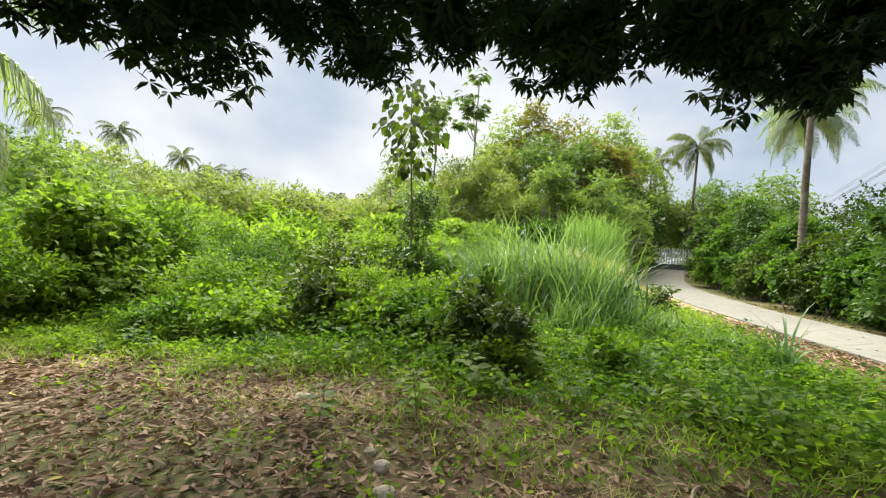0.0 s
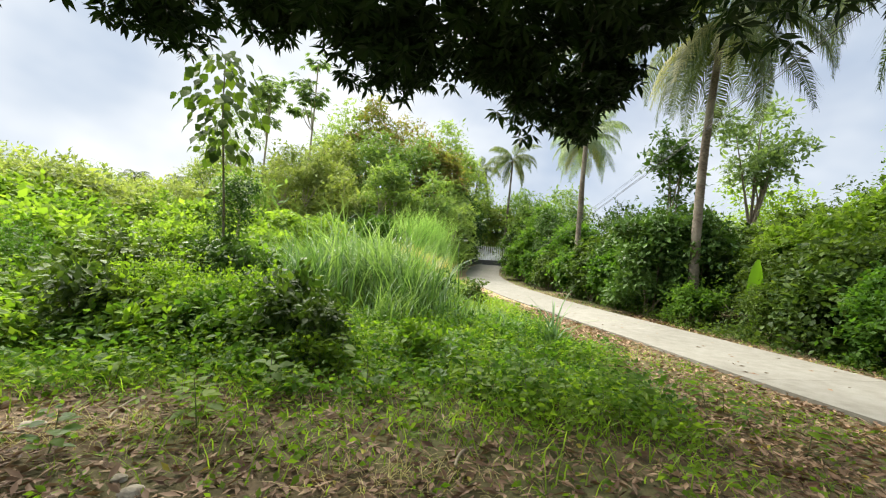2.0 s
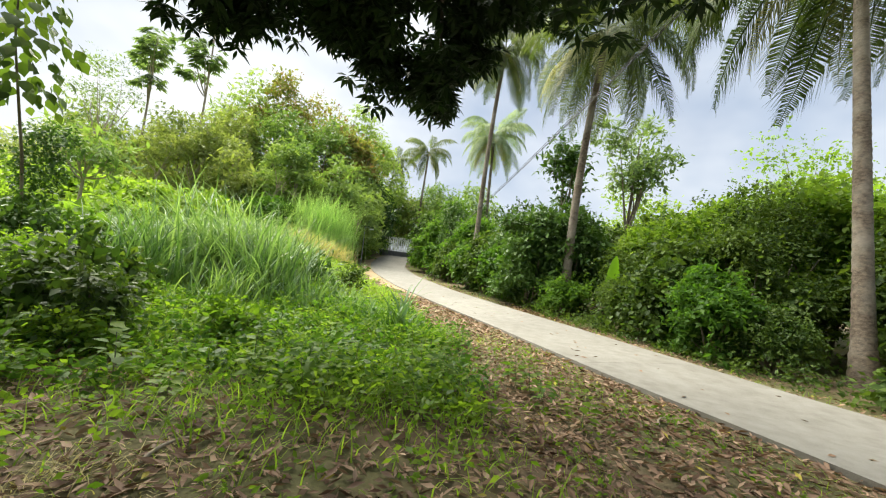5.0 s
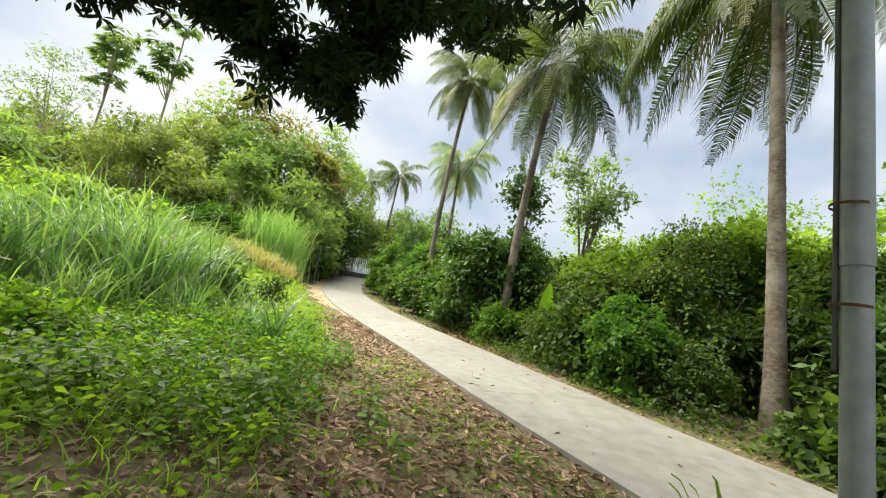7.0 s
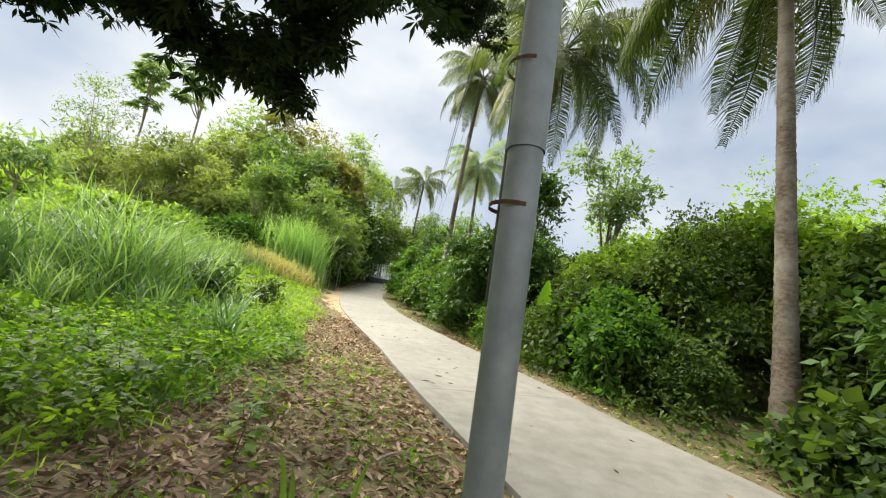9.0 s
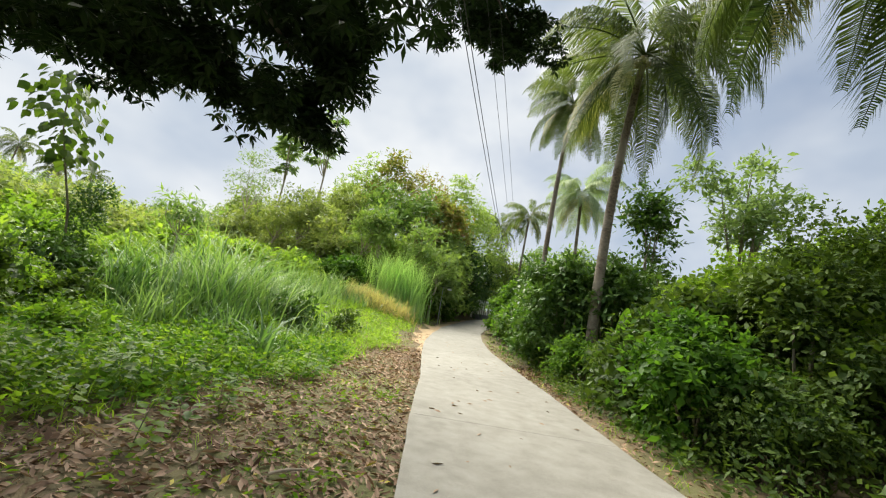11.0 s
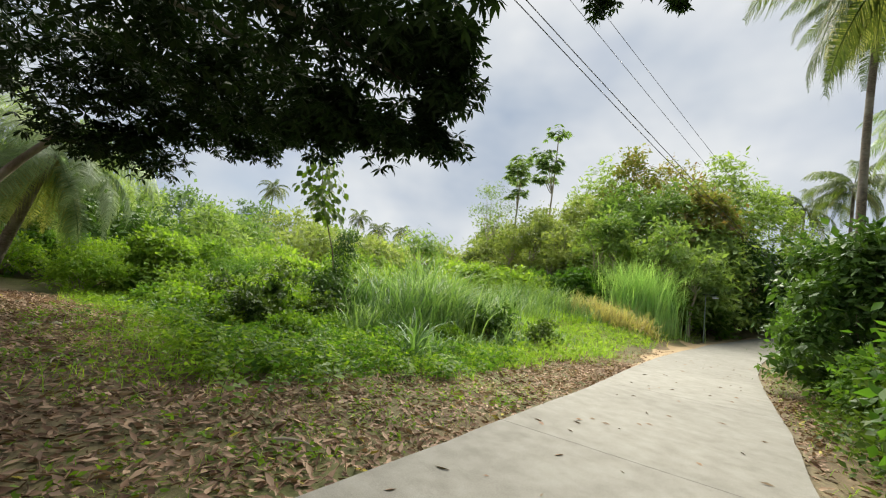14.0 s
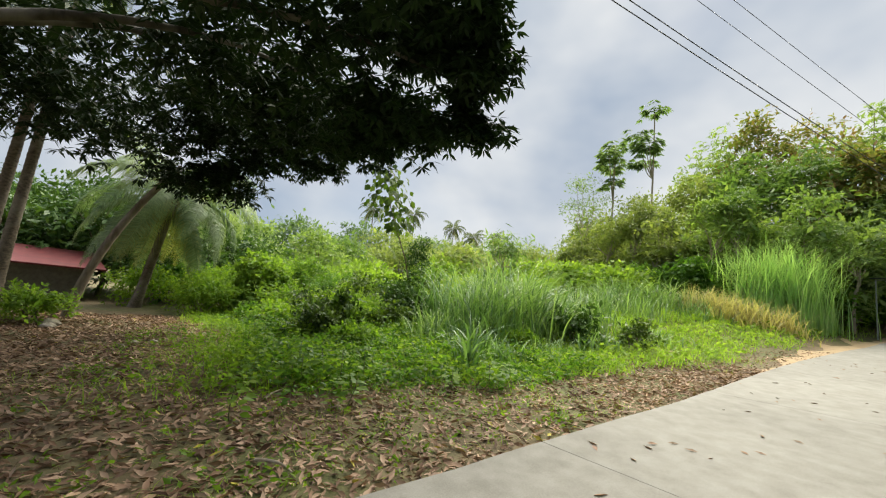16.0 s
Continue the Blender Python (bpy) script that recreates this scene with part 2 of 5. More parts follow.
# ---- mesh helpers ----
GY = [-900, -20, 0, 6, 12, 20, 28, 36, 44, 52, 70, 120, 900]
GZ = [-1.2, -0.6, -0.2, 0.03, 0.35, 0.8, 1.33, 2.08, 3.2, 4.0, 5.3, 7.0, 7.0]
RY = [-60, -30, -10, 0, 4, 7.3, 11, 15, 19.5, 25, 31, 36, 41, 46, 50]
RX = [19, 13.6, 10.1, 8.55, 7.95, 7.3, 6.65, 5.8, 4.95, 4.25, 3.75, 3.85, 4.55, 6.0, 8.5]
ROAD_HALF = 1.5


def road_x(y):
    return np.interp(y, RY, RX)


def gz(x, y):
    """Height of the ground."""
    x, y = np.asarray(x, float), np.asarray(y, float)
    h = np.interp(y, GY, GZ)
    off = np.clip(np.abs(x - road_x(y)) - 1.9, 0, 6) / 6
    bumps = 0.05 * np.sin(x * 1.3 + 0.7 * y) * np.cos(y * 0.9 - 0.4 * x) + 0.12 * np.sin(x * 0.31 + 1.0) * np.sin(y * 0.27)
    bank = np.clip((road_x(y) - 2.4 - x) / 4.5, 0, 1) * np.interp(y, [11, 25, 60, 120], [0, 1.5, 1.5, 0]) * np.interp(x, [-60, -25, 4], [0, 0.6, 1])
    return h + bumps * off + bank


def mesh_np(name, verts, faces, smooth=False):
    """A mesh from an array of corners and an array, or a list, of faces."""
    me = bpy.data.meshes.new(name)
    verts = np.asarray(verts, np.float32)
    if isinstance(faces, list):
        me.from_pydata(verts.tolist(), [], faces)
    else:
        faces = np.asarray(faces, np.int32)
        n, k = faces.shape
        me.vertices.add(len(verts))
        me.vertices.foreach_set("co", verts.ravel())
        me.loops.add(n * k)
        me.loops.foreach_set("vertex_index", faces.ravel())
        me.polygons.add(n)
        me.polygons.foreach_set("loop_start", np.arange(0, n * k, k, dtype=np.int32))
        me.update(calc_edges=True)
    if smooth:
        me.polygons.foreach_set("use_smooth", np.ones(len(me.polygons), bool))
    return me


def part(name, me, mat, parent, label=""):
    """One mesh object under a thing or a part. me: a mesh or a bmesh."""
    if isinstance(me, bmesh.types.BMesh):
        data = bpy.data.meshes.new(name)
        me.to_mesh(data)
        me.free()
        me = data
    if mat and not me.materials:
        me.materials.append(mat)
    ob = new(name, me)
    ob.parent = parent
    return tagged(ob, label) if label else ob


def thing(name, x, y, label, category, group="", z=None, rz=0.0, scale=1.0, kind=""):
    ob = new(name)
    ob.empty_display_size = 0.2
    ob.matrix_basis = pose(x, y, float(gz(x, y)) if z is None else z, 0, 0, rz) @ Matrix.Diagonal((scale, scale, scale, 1))
    return tagged(ob, label, category, group, kind)


def unit(v):
    return v / np.maximum(np.linalg.norm(v, axis=-1, keepdims=True), 1e-6)


KITE = (np.array([[0, 0, 0], [0.5, 0.42, 0.10], [0, 1, -0.06], [-0.5, 0.42, 0.10]]), np.array([[0, 1, 2], [0, 2, 3]]))
BLADE = (np.array([[0, 0, 0], [0.36, 0.22, 0.07], [0.5, 0.5, 0.06], [0, 1, -0.16], [-0.5, 0.5, 0.06], [-0.36, 0.22, 0.07], [0, 0.5, -0.02]]),
         np.array([[0, 1, 6], [1, 2, 6], [2, 3, 6], [3, 4, 6], [4, 5, 6], [5, 0, 6]]))
CURL = (np.array([[0, 0, 0.02], [0.5, 0.45, 0.30], [0, 1, 0.16], [-0.5, 0.5, 0.12], [0.02, 0.5, -0.04]]), np.array([[0, 1, 4], [1, 2, 4], [2, 3, 4], [3, 0, 4]]))


def leaves(at, along, normal, length, ratio, shape=KITE):
    """Corners and faces of many leaves: where each begins, which way it points and faces."""
    along = unit(along)
    side = unit(np.cross(along, normal))
    up = np.cross(side, along)
    tv, tf = shape
    length = np.broadcast_to(np.asarray(length, float), (len(at),))[:, None, None]
    v = at[:, None, :] + length * (side[:, None, :] * tv[None, :, :1] * ratio + along[:, None, :] * tv[None, :, 1:2] + up[:, None, :] * tv[None, :, 2:] * max(ratio, 0.35))
    f = tf[None] + (np.arange(len(at)) * len(tv))[:, None, None]
    return v.reshape(-1, 3), f.reshape(-1, tf.shape[1])


def merged(*sets):
    vs, fs, n = [], [], 0
    for v, f in sets:
        vs.append(v)
        fs.append(f + n)
        n += len(v)
    return np.concatenate(vs), np.concatenate(fs)


def mound(rng, radii, count, size):
    """Round clumps that fill a dome standing on the ground."""
    rx, ry, h = radii
    a, u = rng.uniform(0, 2 * np.pi, count), np.sqrt(rng.random(count)) * 0.8
    top = h * (1 - 0.5 * u ** 2) * rng.uniform(0.82, 1.08, count)
    r = np.minimum(min(rx, ry) * size, h * 0.42) * rng.uniform(0.7, 1.25, count)
    z = np.where(np.arange(count) % 3 == 2, top * rng.uniform(0.3, 0.6, count), top - r * 0.8)
    skirt = np.arange(count) % 4 == 1
    u = np.where(skirt, rng.uniform(0.72, 0.98, count), u)
    z = np.where(skirt, h * rng.uniform(0.06, 0.6, count), z)
    return np.column_stack([np.cos(a) * u * rx, np.sin(a) * u * ry, np.maximum(z, r * 0.3), r])


def lump_field(rng, radii, count, size, low=0.0):
    """Round clumps that together make one uneven crown: centre and radius each."""
    d = unit(rng.normal(size=(count, 3)))
    d[:, 2] = np.abs(d[:, 2]) * (1 - low) + d[:, 2] * low
    c = d * rng.uniform(0.35, 0.85, (count, 1)) * np.array(radii)
    r = min(radii) * size * rng.uniform(0.7, 1.3, count)
    return np.column_stack([c, r])


def clothe(rng, lumps, count, size, ratio, twig=4, droop=0.25, shell=0.4, shape=KITE, flat=0.85, star=0.0):
    """Leaves in sprays over and into the clumps; star: the share of sprays whose leaves spread from one point."""
    w = lumps[:, 3] ** 2
    pick = rng.choice(len(lumps), count // twig, p=w / w.sum())
    d = unit(rng.normal(size=(len(pick), 3)))
    d[:, 2] = np.where(d[:, 2] < -0.35, -d[:, 2], d[:, 2])
    rad = lumps[pick, 3] * (1.06 - shell * rng.random(len(pick)) ** 1.6)
    rad = np.where(rng.random(len(pick)) < 0.24, lumps[pick, 3] * rng.uniform(1.04, 1.5, len(pick)), rad)
    p = lumps[pick, :3] + d * rad[:, None] * np.array([1, 1, flat])
    keep = np.ones(len(p), bool)
    for cx, cy, cz, r in lumps:
        keep &= np.linalg.norm((p - (cx, cy, cz)) / (1, 1, flat), axis=1) > 0.55 * r
    p, d = p[keep], d[keep]
    whorl = np.repeat(rng.random(len(p)) < star, twig)[:, None]
    p, d = np.repeat(p, twig, 0), np.repeat(d, twig, 0)
    loose = p + rng.normal(size=p.shape) * size * 0.6 + d * (rng.uniform(-0.5, 1.1, len(p)) * size)[:, None]
    along = d * 0.7 + rng.normal(size=p.shape) * 0.75 + np.array([0, 0, -droop])
    normal = d * 0.5 + np.array([0, 0, 0.8]) + rng.normal(size=p.shape) * 0.45
    # whorls: leaves fan out round the twig's end, tips hanging
    turn = np.tile(np.arange(twig), len(p) // twig) * (2 * np.pi / twig) + np.repeat(rng.uniform(0, 6.28, len(p) // twig), twig)
    axis = unit(d * 0.6 + np.array([0, 0, 0.9]))
    u = unit(np.cross(axis, np.array([0.3, 1.0, 0.1])))
    fan = u * np.cos(turn)[:, None] + np.cross(axis, u) * np.sin(turn)[:, None]
    along = np.where(whorl, fan + axis * 0.15 + np.array([0, 0, -droop]) + rng.normal(size=p.shape) * 0.12, along)
    normal = np.where(whorl, axis + rng.normal(size=p.shape) * 0.15, normal)
    p = np.where(whorl, p, loose)
    return leaves(p, along, normal, size * rng.uniform(0.6, 1.25, len(p)), ratio, shape)


def whips(rng, lumps, count, length, size, ratio, rise, sag, per=12):
    """Leaves set along thin shoots that stand out from the clumps."""
    w = lumps[:, 3] ** 2 * (0.3 + np.clip(lumps[:, 2] / lumps[:, 2].max(), 0, 1))
    pick = rng.choice(len(lumps), count, p=w / w.sum())
    d = unit(rng.normal(size=(count, 3)) + np.array([0, 0, 0.5]))
    way = unit(d + np.array([0, 0, rise]) + rng.normal(size=(count, 3)) * 0.3)
    reach = length * rng.uniform(0.4, 1.35, (count, 1))
    u = np.linspace(0.02, 1, per)[None]
    p = (lumps[pick, :3] + d * lumps[pick, 3:4] * 0.9)[:, None] + way[:, None] * (reach * u)[..., None]
    p[..., 2] -= sag * reach * u ** 2
    p = p.reshape(-1, 3)
    d = np.repeat(way, per, 0)
    along = d * 0.5 + rng.normal(size=p.shape) * 0.8 + np.array([0, 0, -0.3])
    return leaves(p, along, np.array([0, 0, 1.0]) + rng.normal(size=p.shape) * 0.5, size * rng.uniform(0.6, 1.2, len(p)), ratio)


def tube(points, radii, sides=7, wobble=0.0, rng=None):
    """Corners and faces of a round limb through points."""
    points = np.asarray(points, float)
    t = unit(np.gradient(points, axis=0))
    ref = np.array([1.0, 0.2, 0.1]) if abs(t[0][0]) < 0.8 else np.array([0.1, 1.0, 0.2])
    a = unit(np.cross(t, ref))
    b = np.cross(t, a)
    ang = np.linspace(0, 2 * np.pi, sides, endpoint=False)
    rr = np.asarray(radii, float)[:, None] * np.ones(sides)
    if wobble and rng is not None:
        rr = rr * (1 + wobble * rng.normal(size=rr.shape))
    v = points[:, None] + rr[..., None] * (np.cos(ang)[None, :, None] * a[:, None] + np.sin(ang)[None, :, None] * b[:, None])
    n = len(points)
    i, j = np.meshgrid(np.arange(n - 1), np.arange(sides), indexing="ij")
    k = (j + 1) % sides
    f = np.stack([i * sides + j, i * sides + k, (i + 1) * sides + k, (i + 1) * sides + j], -1).reshape(-1, 4)
    return v.reshape(-1, 3), f


def bend(a, b, sag, n=8):
    """Points from a to b along an arc; sag: how far its middle is moved."""
    s = np.linspace(0, 1, n)[:, None]
    return (1 - s) * np.array(a, float) + s * np.array(b, float) + 4 * s * (1 - s) * np.array(sag, float)


# ---- kinds of plants ----
def bush(name, x, y, radii, leaf, count, mat, label, category, seed, group="", ratio=0.5, lumps=9, size=0.5, twig=4, droop=0.2, shape=KITE, shoots=(0.5, 0.9, 0.3), star=0.4):
    rng = np.random.default_rng(seed)
    ob = thing(name, x, y, label, category, group)
    field = mound(rng, radii, lumps, size)
    inner = field * (1, 1, 1, 0.72)
    part("foliage", mesh_np("foliage", *(merged(clothe(rng, field, count, leaf, ratio, twig, droop, shape=shape, star=star), clothe(rng, inner, count // 5, leaf * 1.5, ratio, twig, droop, shell=0.6, shape=shape), whips(rng, field, count // 45, *shoots[:1], leaf * 1.15, ratio, *shoots[1:])))), mat, ob)
    stems = [tube(bend((rng.normal() * 0.1, rng.normal() * 0.1, -0.08), c[:3], (0, 0, 0.1), 5), np.linspace(0.02, 0.006, 5) * (1 + radii[2] * 0.4), 5) for c in field[:5]]
    part("branchwork", mesh_np("branchwork", *merged(*stems)), BARK, ob)
    return ob


def tree(name, x, y, height, radii, leaf, count, mat, label, seed, bark=BARK, trunk=0.16, lumps=16, size=0.42, ratio=0.45, twig=5, droop=0.3, lean=(0, 0), base=0.45, category="tree", group="", deep=False, star=0.5):
    rng = np.random.default_rng(seed)
    ob = thing(name, x, y, label, category, group)
    mid = np.array([lean[0], lean[1], height * 0.55 if deep else height - radii[2] * 0.9])
    field = mound(rng, (radii[0], radii[1], height), lumps, size) if deep else lump_field(rng, radii, lumps, size, 0.75)
    if not deep:
        field[:, :3] += mid
    inner = field * (1, 1, 1, 0.75)
    part("crown", mesh_np("crown", *merged(clothe(rng, field, count, leaf, ratio, twig, droop, star=star), clothe(rng, inner, count // 6, leaf * 1.8, ratio, twig, droop, shell=0.6), *([whips(rng, field, 90, 1.5, leaf * 1.1, ratio, 0.9, 0.4)] if deep else []))), mat, ob)
    fork = mid * base
    limbs = [tube(bend((0, 0, -0.15), fork, rng.normal(size=3) * 0.15, 7), np.linspace(trunk * 1.25, trunk * 0.8, 7), 9, 0.05, rng)]
    for c in field[: min(9, lumps)]:
        limbs.append(tube(bend(fork * rng.uniform(0.85, 1.0), c[:3] + (0, 0, c[3] * 0.4), rng.normal(size=3) * 0.25, 7), np.linspace(trunk * 0.6, trunk * 0.1, 7), 6))
    part("trunk", mesh_np("trunk", *merged(*limbs), smooth=True), bark, ob)
    return ob


def frond_mesh(rng, length, rise, drop, pairs=52, leaflet=0.8):
    """A feather leaf: an arched rib with hanging leaflets, growing along +x from the origin."""
    s = np.linspace(0, 1, 14)
    el = np.radians(rise - (rise + drop) * s ** 1.25)
    step = length / 13
    rib = np.cumsum(np.column_stack([np.cos(el), 0.05 * np.sin(s * 3), np.sin(el)]) * step, 0)
    rib[:, :] -= rib[0]
    v1, f1 = tube(rib, np.linspace(0.035, 0.006, 14), 4)
    u = np.repeat(np.linspace(0.13, 0.995, pairs), 2)
    sgn = np.tile([1.0, -1.0], pairs)
    at = np.column_stack([np.interp(u, s, rib[:, k]) for k in range(3)])
    tan = unit(np.column_stack([np.interp(u, s, np.gradient(rib[:, k])) for k in range(3)]))
    size = leaflet * np.clip(np.sin(np.pi * (0.12 + 0.86 * u)) * 1.15, 0.25, 1) * rng.uniform(0.85, 1.1, len(u))
    out = np.column_stack([np.zeros(len(u)), sgn, np.zeros(len(u))])
    d1 = unit(out * 0.95 + tan * 0.55 + np.array([0, 0, 0.10]) + rng.normal(size=(len(u), 3)) * 0.08)
    d2 = unit(out * 0.3 + tan * 0.4 + np.array([0, 0, -1.0]) + rng.normal(size=(len(u), 3)) * 0.12)
    w = (0.012 + 0.010 * size) * (1.0 if pairs > 50 else 2.0)
    m = at + d1 * (size * 0.36)[:, None]
    tip = m + d2 * (size * 0.72)[:, None]
    wv = tan * w[:, None]
    v = np.stack([at - wv * 0.6, at + wv * 0.6, m + wv, m - wv, tip], 1).reshape(-1, 3)
    base = np.arange(len(u))[:, None] * 5
    tri = np.concatenate([base + [0, 1, 2], base + [0, 2, 3], base + [3, 2, 4]])
    quad = np.concatenate([f1[:, [0, 1, 2]], f1[:, [0, 2, 3]]])
    return merged((v1, quad), (v, tri))


FROND_RNG = np.random.default_rng(77)
FRONDS, FAR_FRONDS, SUNLIT_FRONDS = [], [], []
for rise, drop in ((70, 25), (54, 62), (38, 80), (16, 88), (-12, 90), (-45, 90)):
    for store, pairs, leaflet, mat in ((FRONDS, 92, 1.05, FROND), (FAR_FRONDS, 40, 1.0, FROND), (SUNLIT_FRONDS, 84, 1.1, SUNLIT_FROND)):
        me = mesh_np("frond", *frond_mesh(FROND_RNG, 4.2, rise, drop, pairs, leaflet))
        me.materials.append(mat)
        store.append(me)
OLD = mesh_np("old_frond", *frond_mesh(FROND_RNG, 3.7, -35, 86, 60, 0.9))
OLD.materials.append(OLD_FROND)


def palm(x, y, top, label, seed, fronds=24, size=1.0, trunk=0.13, bow=(0, 0, 0), old=3, nuts=6, foot=1.7, name="coconut_palm", sides=12, group="coconut palms", crown=None):
    """A coconut palm whose trunk runs from (x, y) on the ground to the place top."""
    rng = np.random.default_rng(seed)
    ob = thing(name, x, y, label, "palm tree", group)
    z0 = float(gz(x, y))
    head = np.array(top, float) - (x, y, z0)
    n = max(24, int(np.linalg.norm(head) / 0.09)) if sides > 8 else 16
    pts = bend((0, 0, -0.15), head, bow, n)
    s = np.linspace(0, 1, n)
    rad = trunk * (1.0 - 0.35 * s + (foot - 1) * np.exp(-s * 16))
    rad = rad * (1 + 0.05 * (np.arange(n) % 2))
    part("trunk", mesh_np("trunk", *tube(pts, rad, sides, 0.015, rng)), PALM_BARK, ob)
    tilt = Vector(tuple(unit(pts[-1] - pts[-4])))
    base = Matrix.Translation(tuple(head)) @ Vector((0, 0, 1)).rotation_difference(tilt).to_matrix().to_4x4()
    for i in range(fronds):
        kind = min(5, int(6 * ((i + rng.random() * 0.9) / fronds) ** 0.8))
        f = part("frond", (crown or (FRONDS if sides > 8 else FAR_FRONDS))[kind], None, ob)
        f.matrix_basis = base @ pose(0, 0, 0.1, 0, 0, i * 137.5 + rng.uniform(-14, 14)) @ pose(0.06, 0, 0, rng.uniform(-25, 25), rng.uniform(-9, 9), 0) @ Matrix.Diagonal((*(Vector((1, 1, 1)) * size * rng.uniform(0.88, 1.1)), 1))
    for i in range(old):
        f = part("frond", OLD, None, ob, "yellowing drooping frond")
        f.matrix_basis = base @ pose(0, 0, -0.05, 0, 0, rng.uniform(0, 360)) @ Matrix.Diagonal((*(Vector((1, 1, 1)) * size * 0.95), 1))
    for i in range(nuts):
        bm = bmesh.new()
        bmesh.ops.create_icosphere(bm, subdivisions=2, radius=0.11)
        bmesh.ops.scale(bm, vec=(0.9, 0.9, 1.2), verts=bm.verts)
        c = part("coconut", bm, COCONUT, ob)
        a = i * 2.4
        c.matrix_basis = base @ pose(0.24 * math.cos(a), 0.24 * math.sin(a), -0.2 - 0.07 * (i % 3))
    return ob


def grass_blades(rng, xy, height, width, lean=0.5, flop=0.6, segs=4, z=None, low=0.55):
    """Corners and faces of bent grass blades that stand at xy."""
    n = len(xy)
    a = rng.uniform(0, 2 * np.pi, n)
    out = np.column_stack([np.cos(a), np.sin(a), np.zeros(n)])
    side = np.column_stack([-np.sin(a), np.cos(a), np.zeros(n)])
    h = height * rng.uniform(low, 1.15, n)
    l = lean * rng.uniform(0.15, 1.2, n)
    fl = flop * rng.uniform(0.2, 1.3, n)
    base = np.column_stack([xy, gz(xy[:, 0], xy[:, 1]) - 0.02 if z is None else z])
    rows = []
    for k in range(segs + 1):
        s = k / segs
        c = base + out * (h * (l * s + fl * s ** 3))[:, None] + np.array([0, 0, 1.0]) * (h * (s - 0.45 * fl * s ** 3))[:, None]
        w = (width * (1 - s) ** 0.7 + 0.0008)
        rows += [c - side * w / 2, c + side * w / 2] if k < segs else [c]
    v = np.stack(rows, 1)
    m = v.shape[1]
    t = []
    for k in range(segs - 1):
        t += [[2 * k, 2 * k + 1, 2 * k + 3], [2 * k, 2 * k + 3, 2 * k + 2]]
    t.append([2 * segs - 2, 2 * segs - 1, 2 * segs])
    f = np.array(t)[None] + (np.arange(n) * m)[:, None, None]
    return v.reshape(-1, 3), f.reshape(-1, 3)


# ---- ground and road ----
gx = np.unique(np.concatenate([np.linspace(-900, -60, 15), np.linspace(-60, -12, 33), np.linspace(-12, 16, 85), np.linspace(16, 60, 30), np.linspace(60, 900, 15)]))
gy = np.unique(np.concatenate([np.linspace(-900, -40, 15), np.linspace(-40, -6, 18), np.linspace(-6, 30, 109), np.linspace(30, 80, 51), np.linspace(80, 900, 15)]))
mx, my = np.meshgrid(gx, gy)
nx = len(gx)
gi, gj = np.meshgrid(np.arange(len(gy) - 1), np.arange(nx - 1), indexing="ij")
quads = np.stack([gi * nx + gj, gi * nx + gj + 1, (gi + 1) * nx + gj + 1, (gi + 1) * nx + gj], -1).reshape(-1, 4)
ground = new("ground", mesh_np("ground", np.column_stack([mx.ravel(), my.ravel(), gz(mx, my).ravel()]), quads, True))
ground.data.materials.append(SOIL)
tagged(ground, "brown earth with moss, sloping gently up along the road", "ground", kind="structure")

road = tagged(new("road"), "narrow worn pale concrete road in cast slabs", "road", kind="structure")
joints = [7.3 + 4.6 * k for k in range(-13, 10)]
for a, b in zip(joints, joints[1:]):
    ys = np.linspace(a + 0.004, b - 0.004, 9)
    rng = np.random.default_rng(int(abs(a) * 10))
    tops, lows = [], []
    for y in ys:
        c, d = road_x(y), np.array([(road_x(y + 0.5) - road_x(y - 0.5)), 1.0])
        d = d / np.linalg.norm(d)
        nrm = np.array([d[1], -d[0]])
        for w in (-1.0, -0.5, 0.0, 0.5, 1.0):
            half = ROAD_HALF + (0.007 * rng.normal() if abs(w) == 1 else 0)
            q = np.array([c, y]) + nrm * w * half
            tops.append((q[0], q[1], np.interp(q[1], GY, GZ) + 0.07))
            lows.append((q[0], q[1], np.interp(q[1], GY, GZ) - 0.10))
    v = np.array(tops + lows)
    n, m = len(ys), 5
    f = []
    for i in range(n - 1):
        for j in range(m - 1):
            f.append((i * m + j, i * m + j + 1, (i + 1) * m + j + 1, (i + 1) * m + j))
        f.append((i * m, (i + 1) * m, n * m + (i + 1) * m, n * m + i * m))
        f.append((i * m + m - 1, n * m + i * m + m - 1, n * m + (i + 1) * m + m - 1, (i + 1) * m + m - 1))
    for j in range(m - 1):
        f.append((j, n * m + j, n * m + j + 1, j + 1))
        e = (n - 1) * m
        f.append((e + j, e + j + 1, n * m + e + j + 1, n * m + e + j))
    part("slab", mesh_np("slab", v, f), CONCRETE, road)


def verge(name, y0, y1, inner, outer, mat, label, side):
    ys = np.linspace(y0, y1, 60)
    rng = np.random.default_rng(5)
    pts = []
    for k, y in enumerate(ys):
        fade = math.sin(math.pi * k / 59) ** 0.5
        x0 = road_x(y) + side * inner
        for w in np.linspace(0, 1, 5):
            x = x0 + side * (outer * float(np.interp(y, [14, 19, 23, 28, 34, 47], [0.5, 1.0, 1.35, 1.3, 1.1, 0.9])) ** (side < 0) * fade * (0.8 + 0.25 * math.sin(y * 1.7) + 0.1 * rng.normal())) * w
            pts.append((x, y, float(gz(x, y)) + 0.012 + 0.02 * (1 - w)))
    f = [(i * 5 + j, i * 5 + j + 1, i * 5 + j + 6, i * 5 + j + 5) for i in range(59) for j in range(4)]
    ob = new(name, mesh_np(name, pts, f, True))
    ob.data.materials.append(mat)
    return tagged(ob, label, "ground", kind="structure")


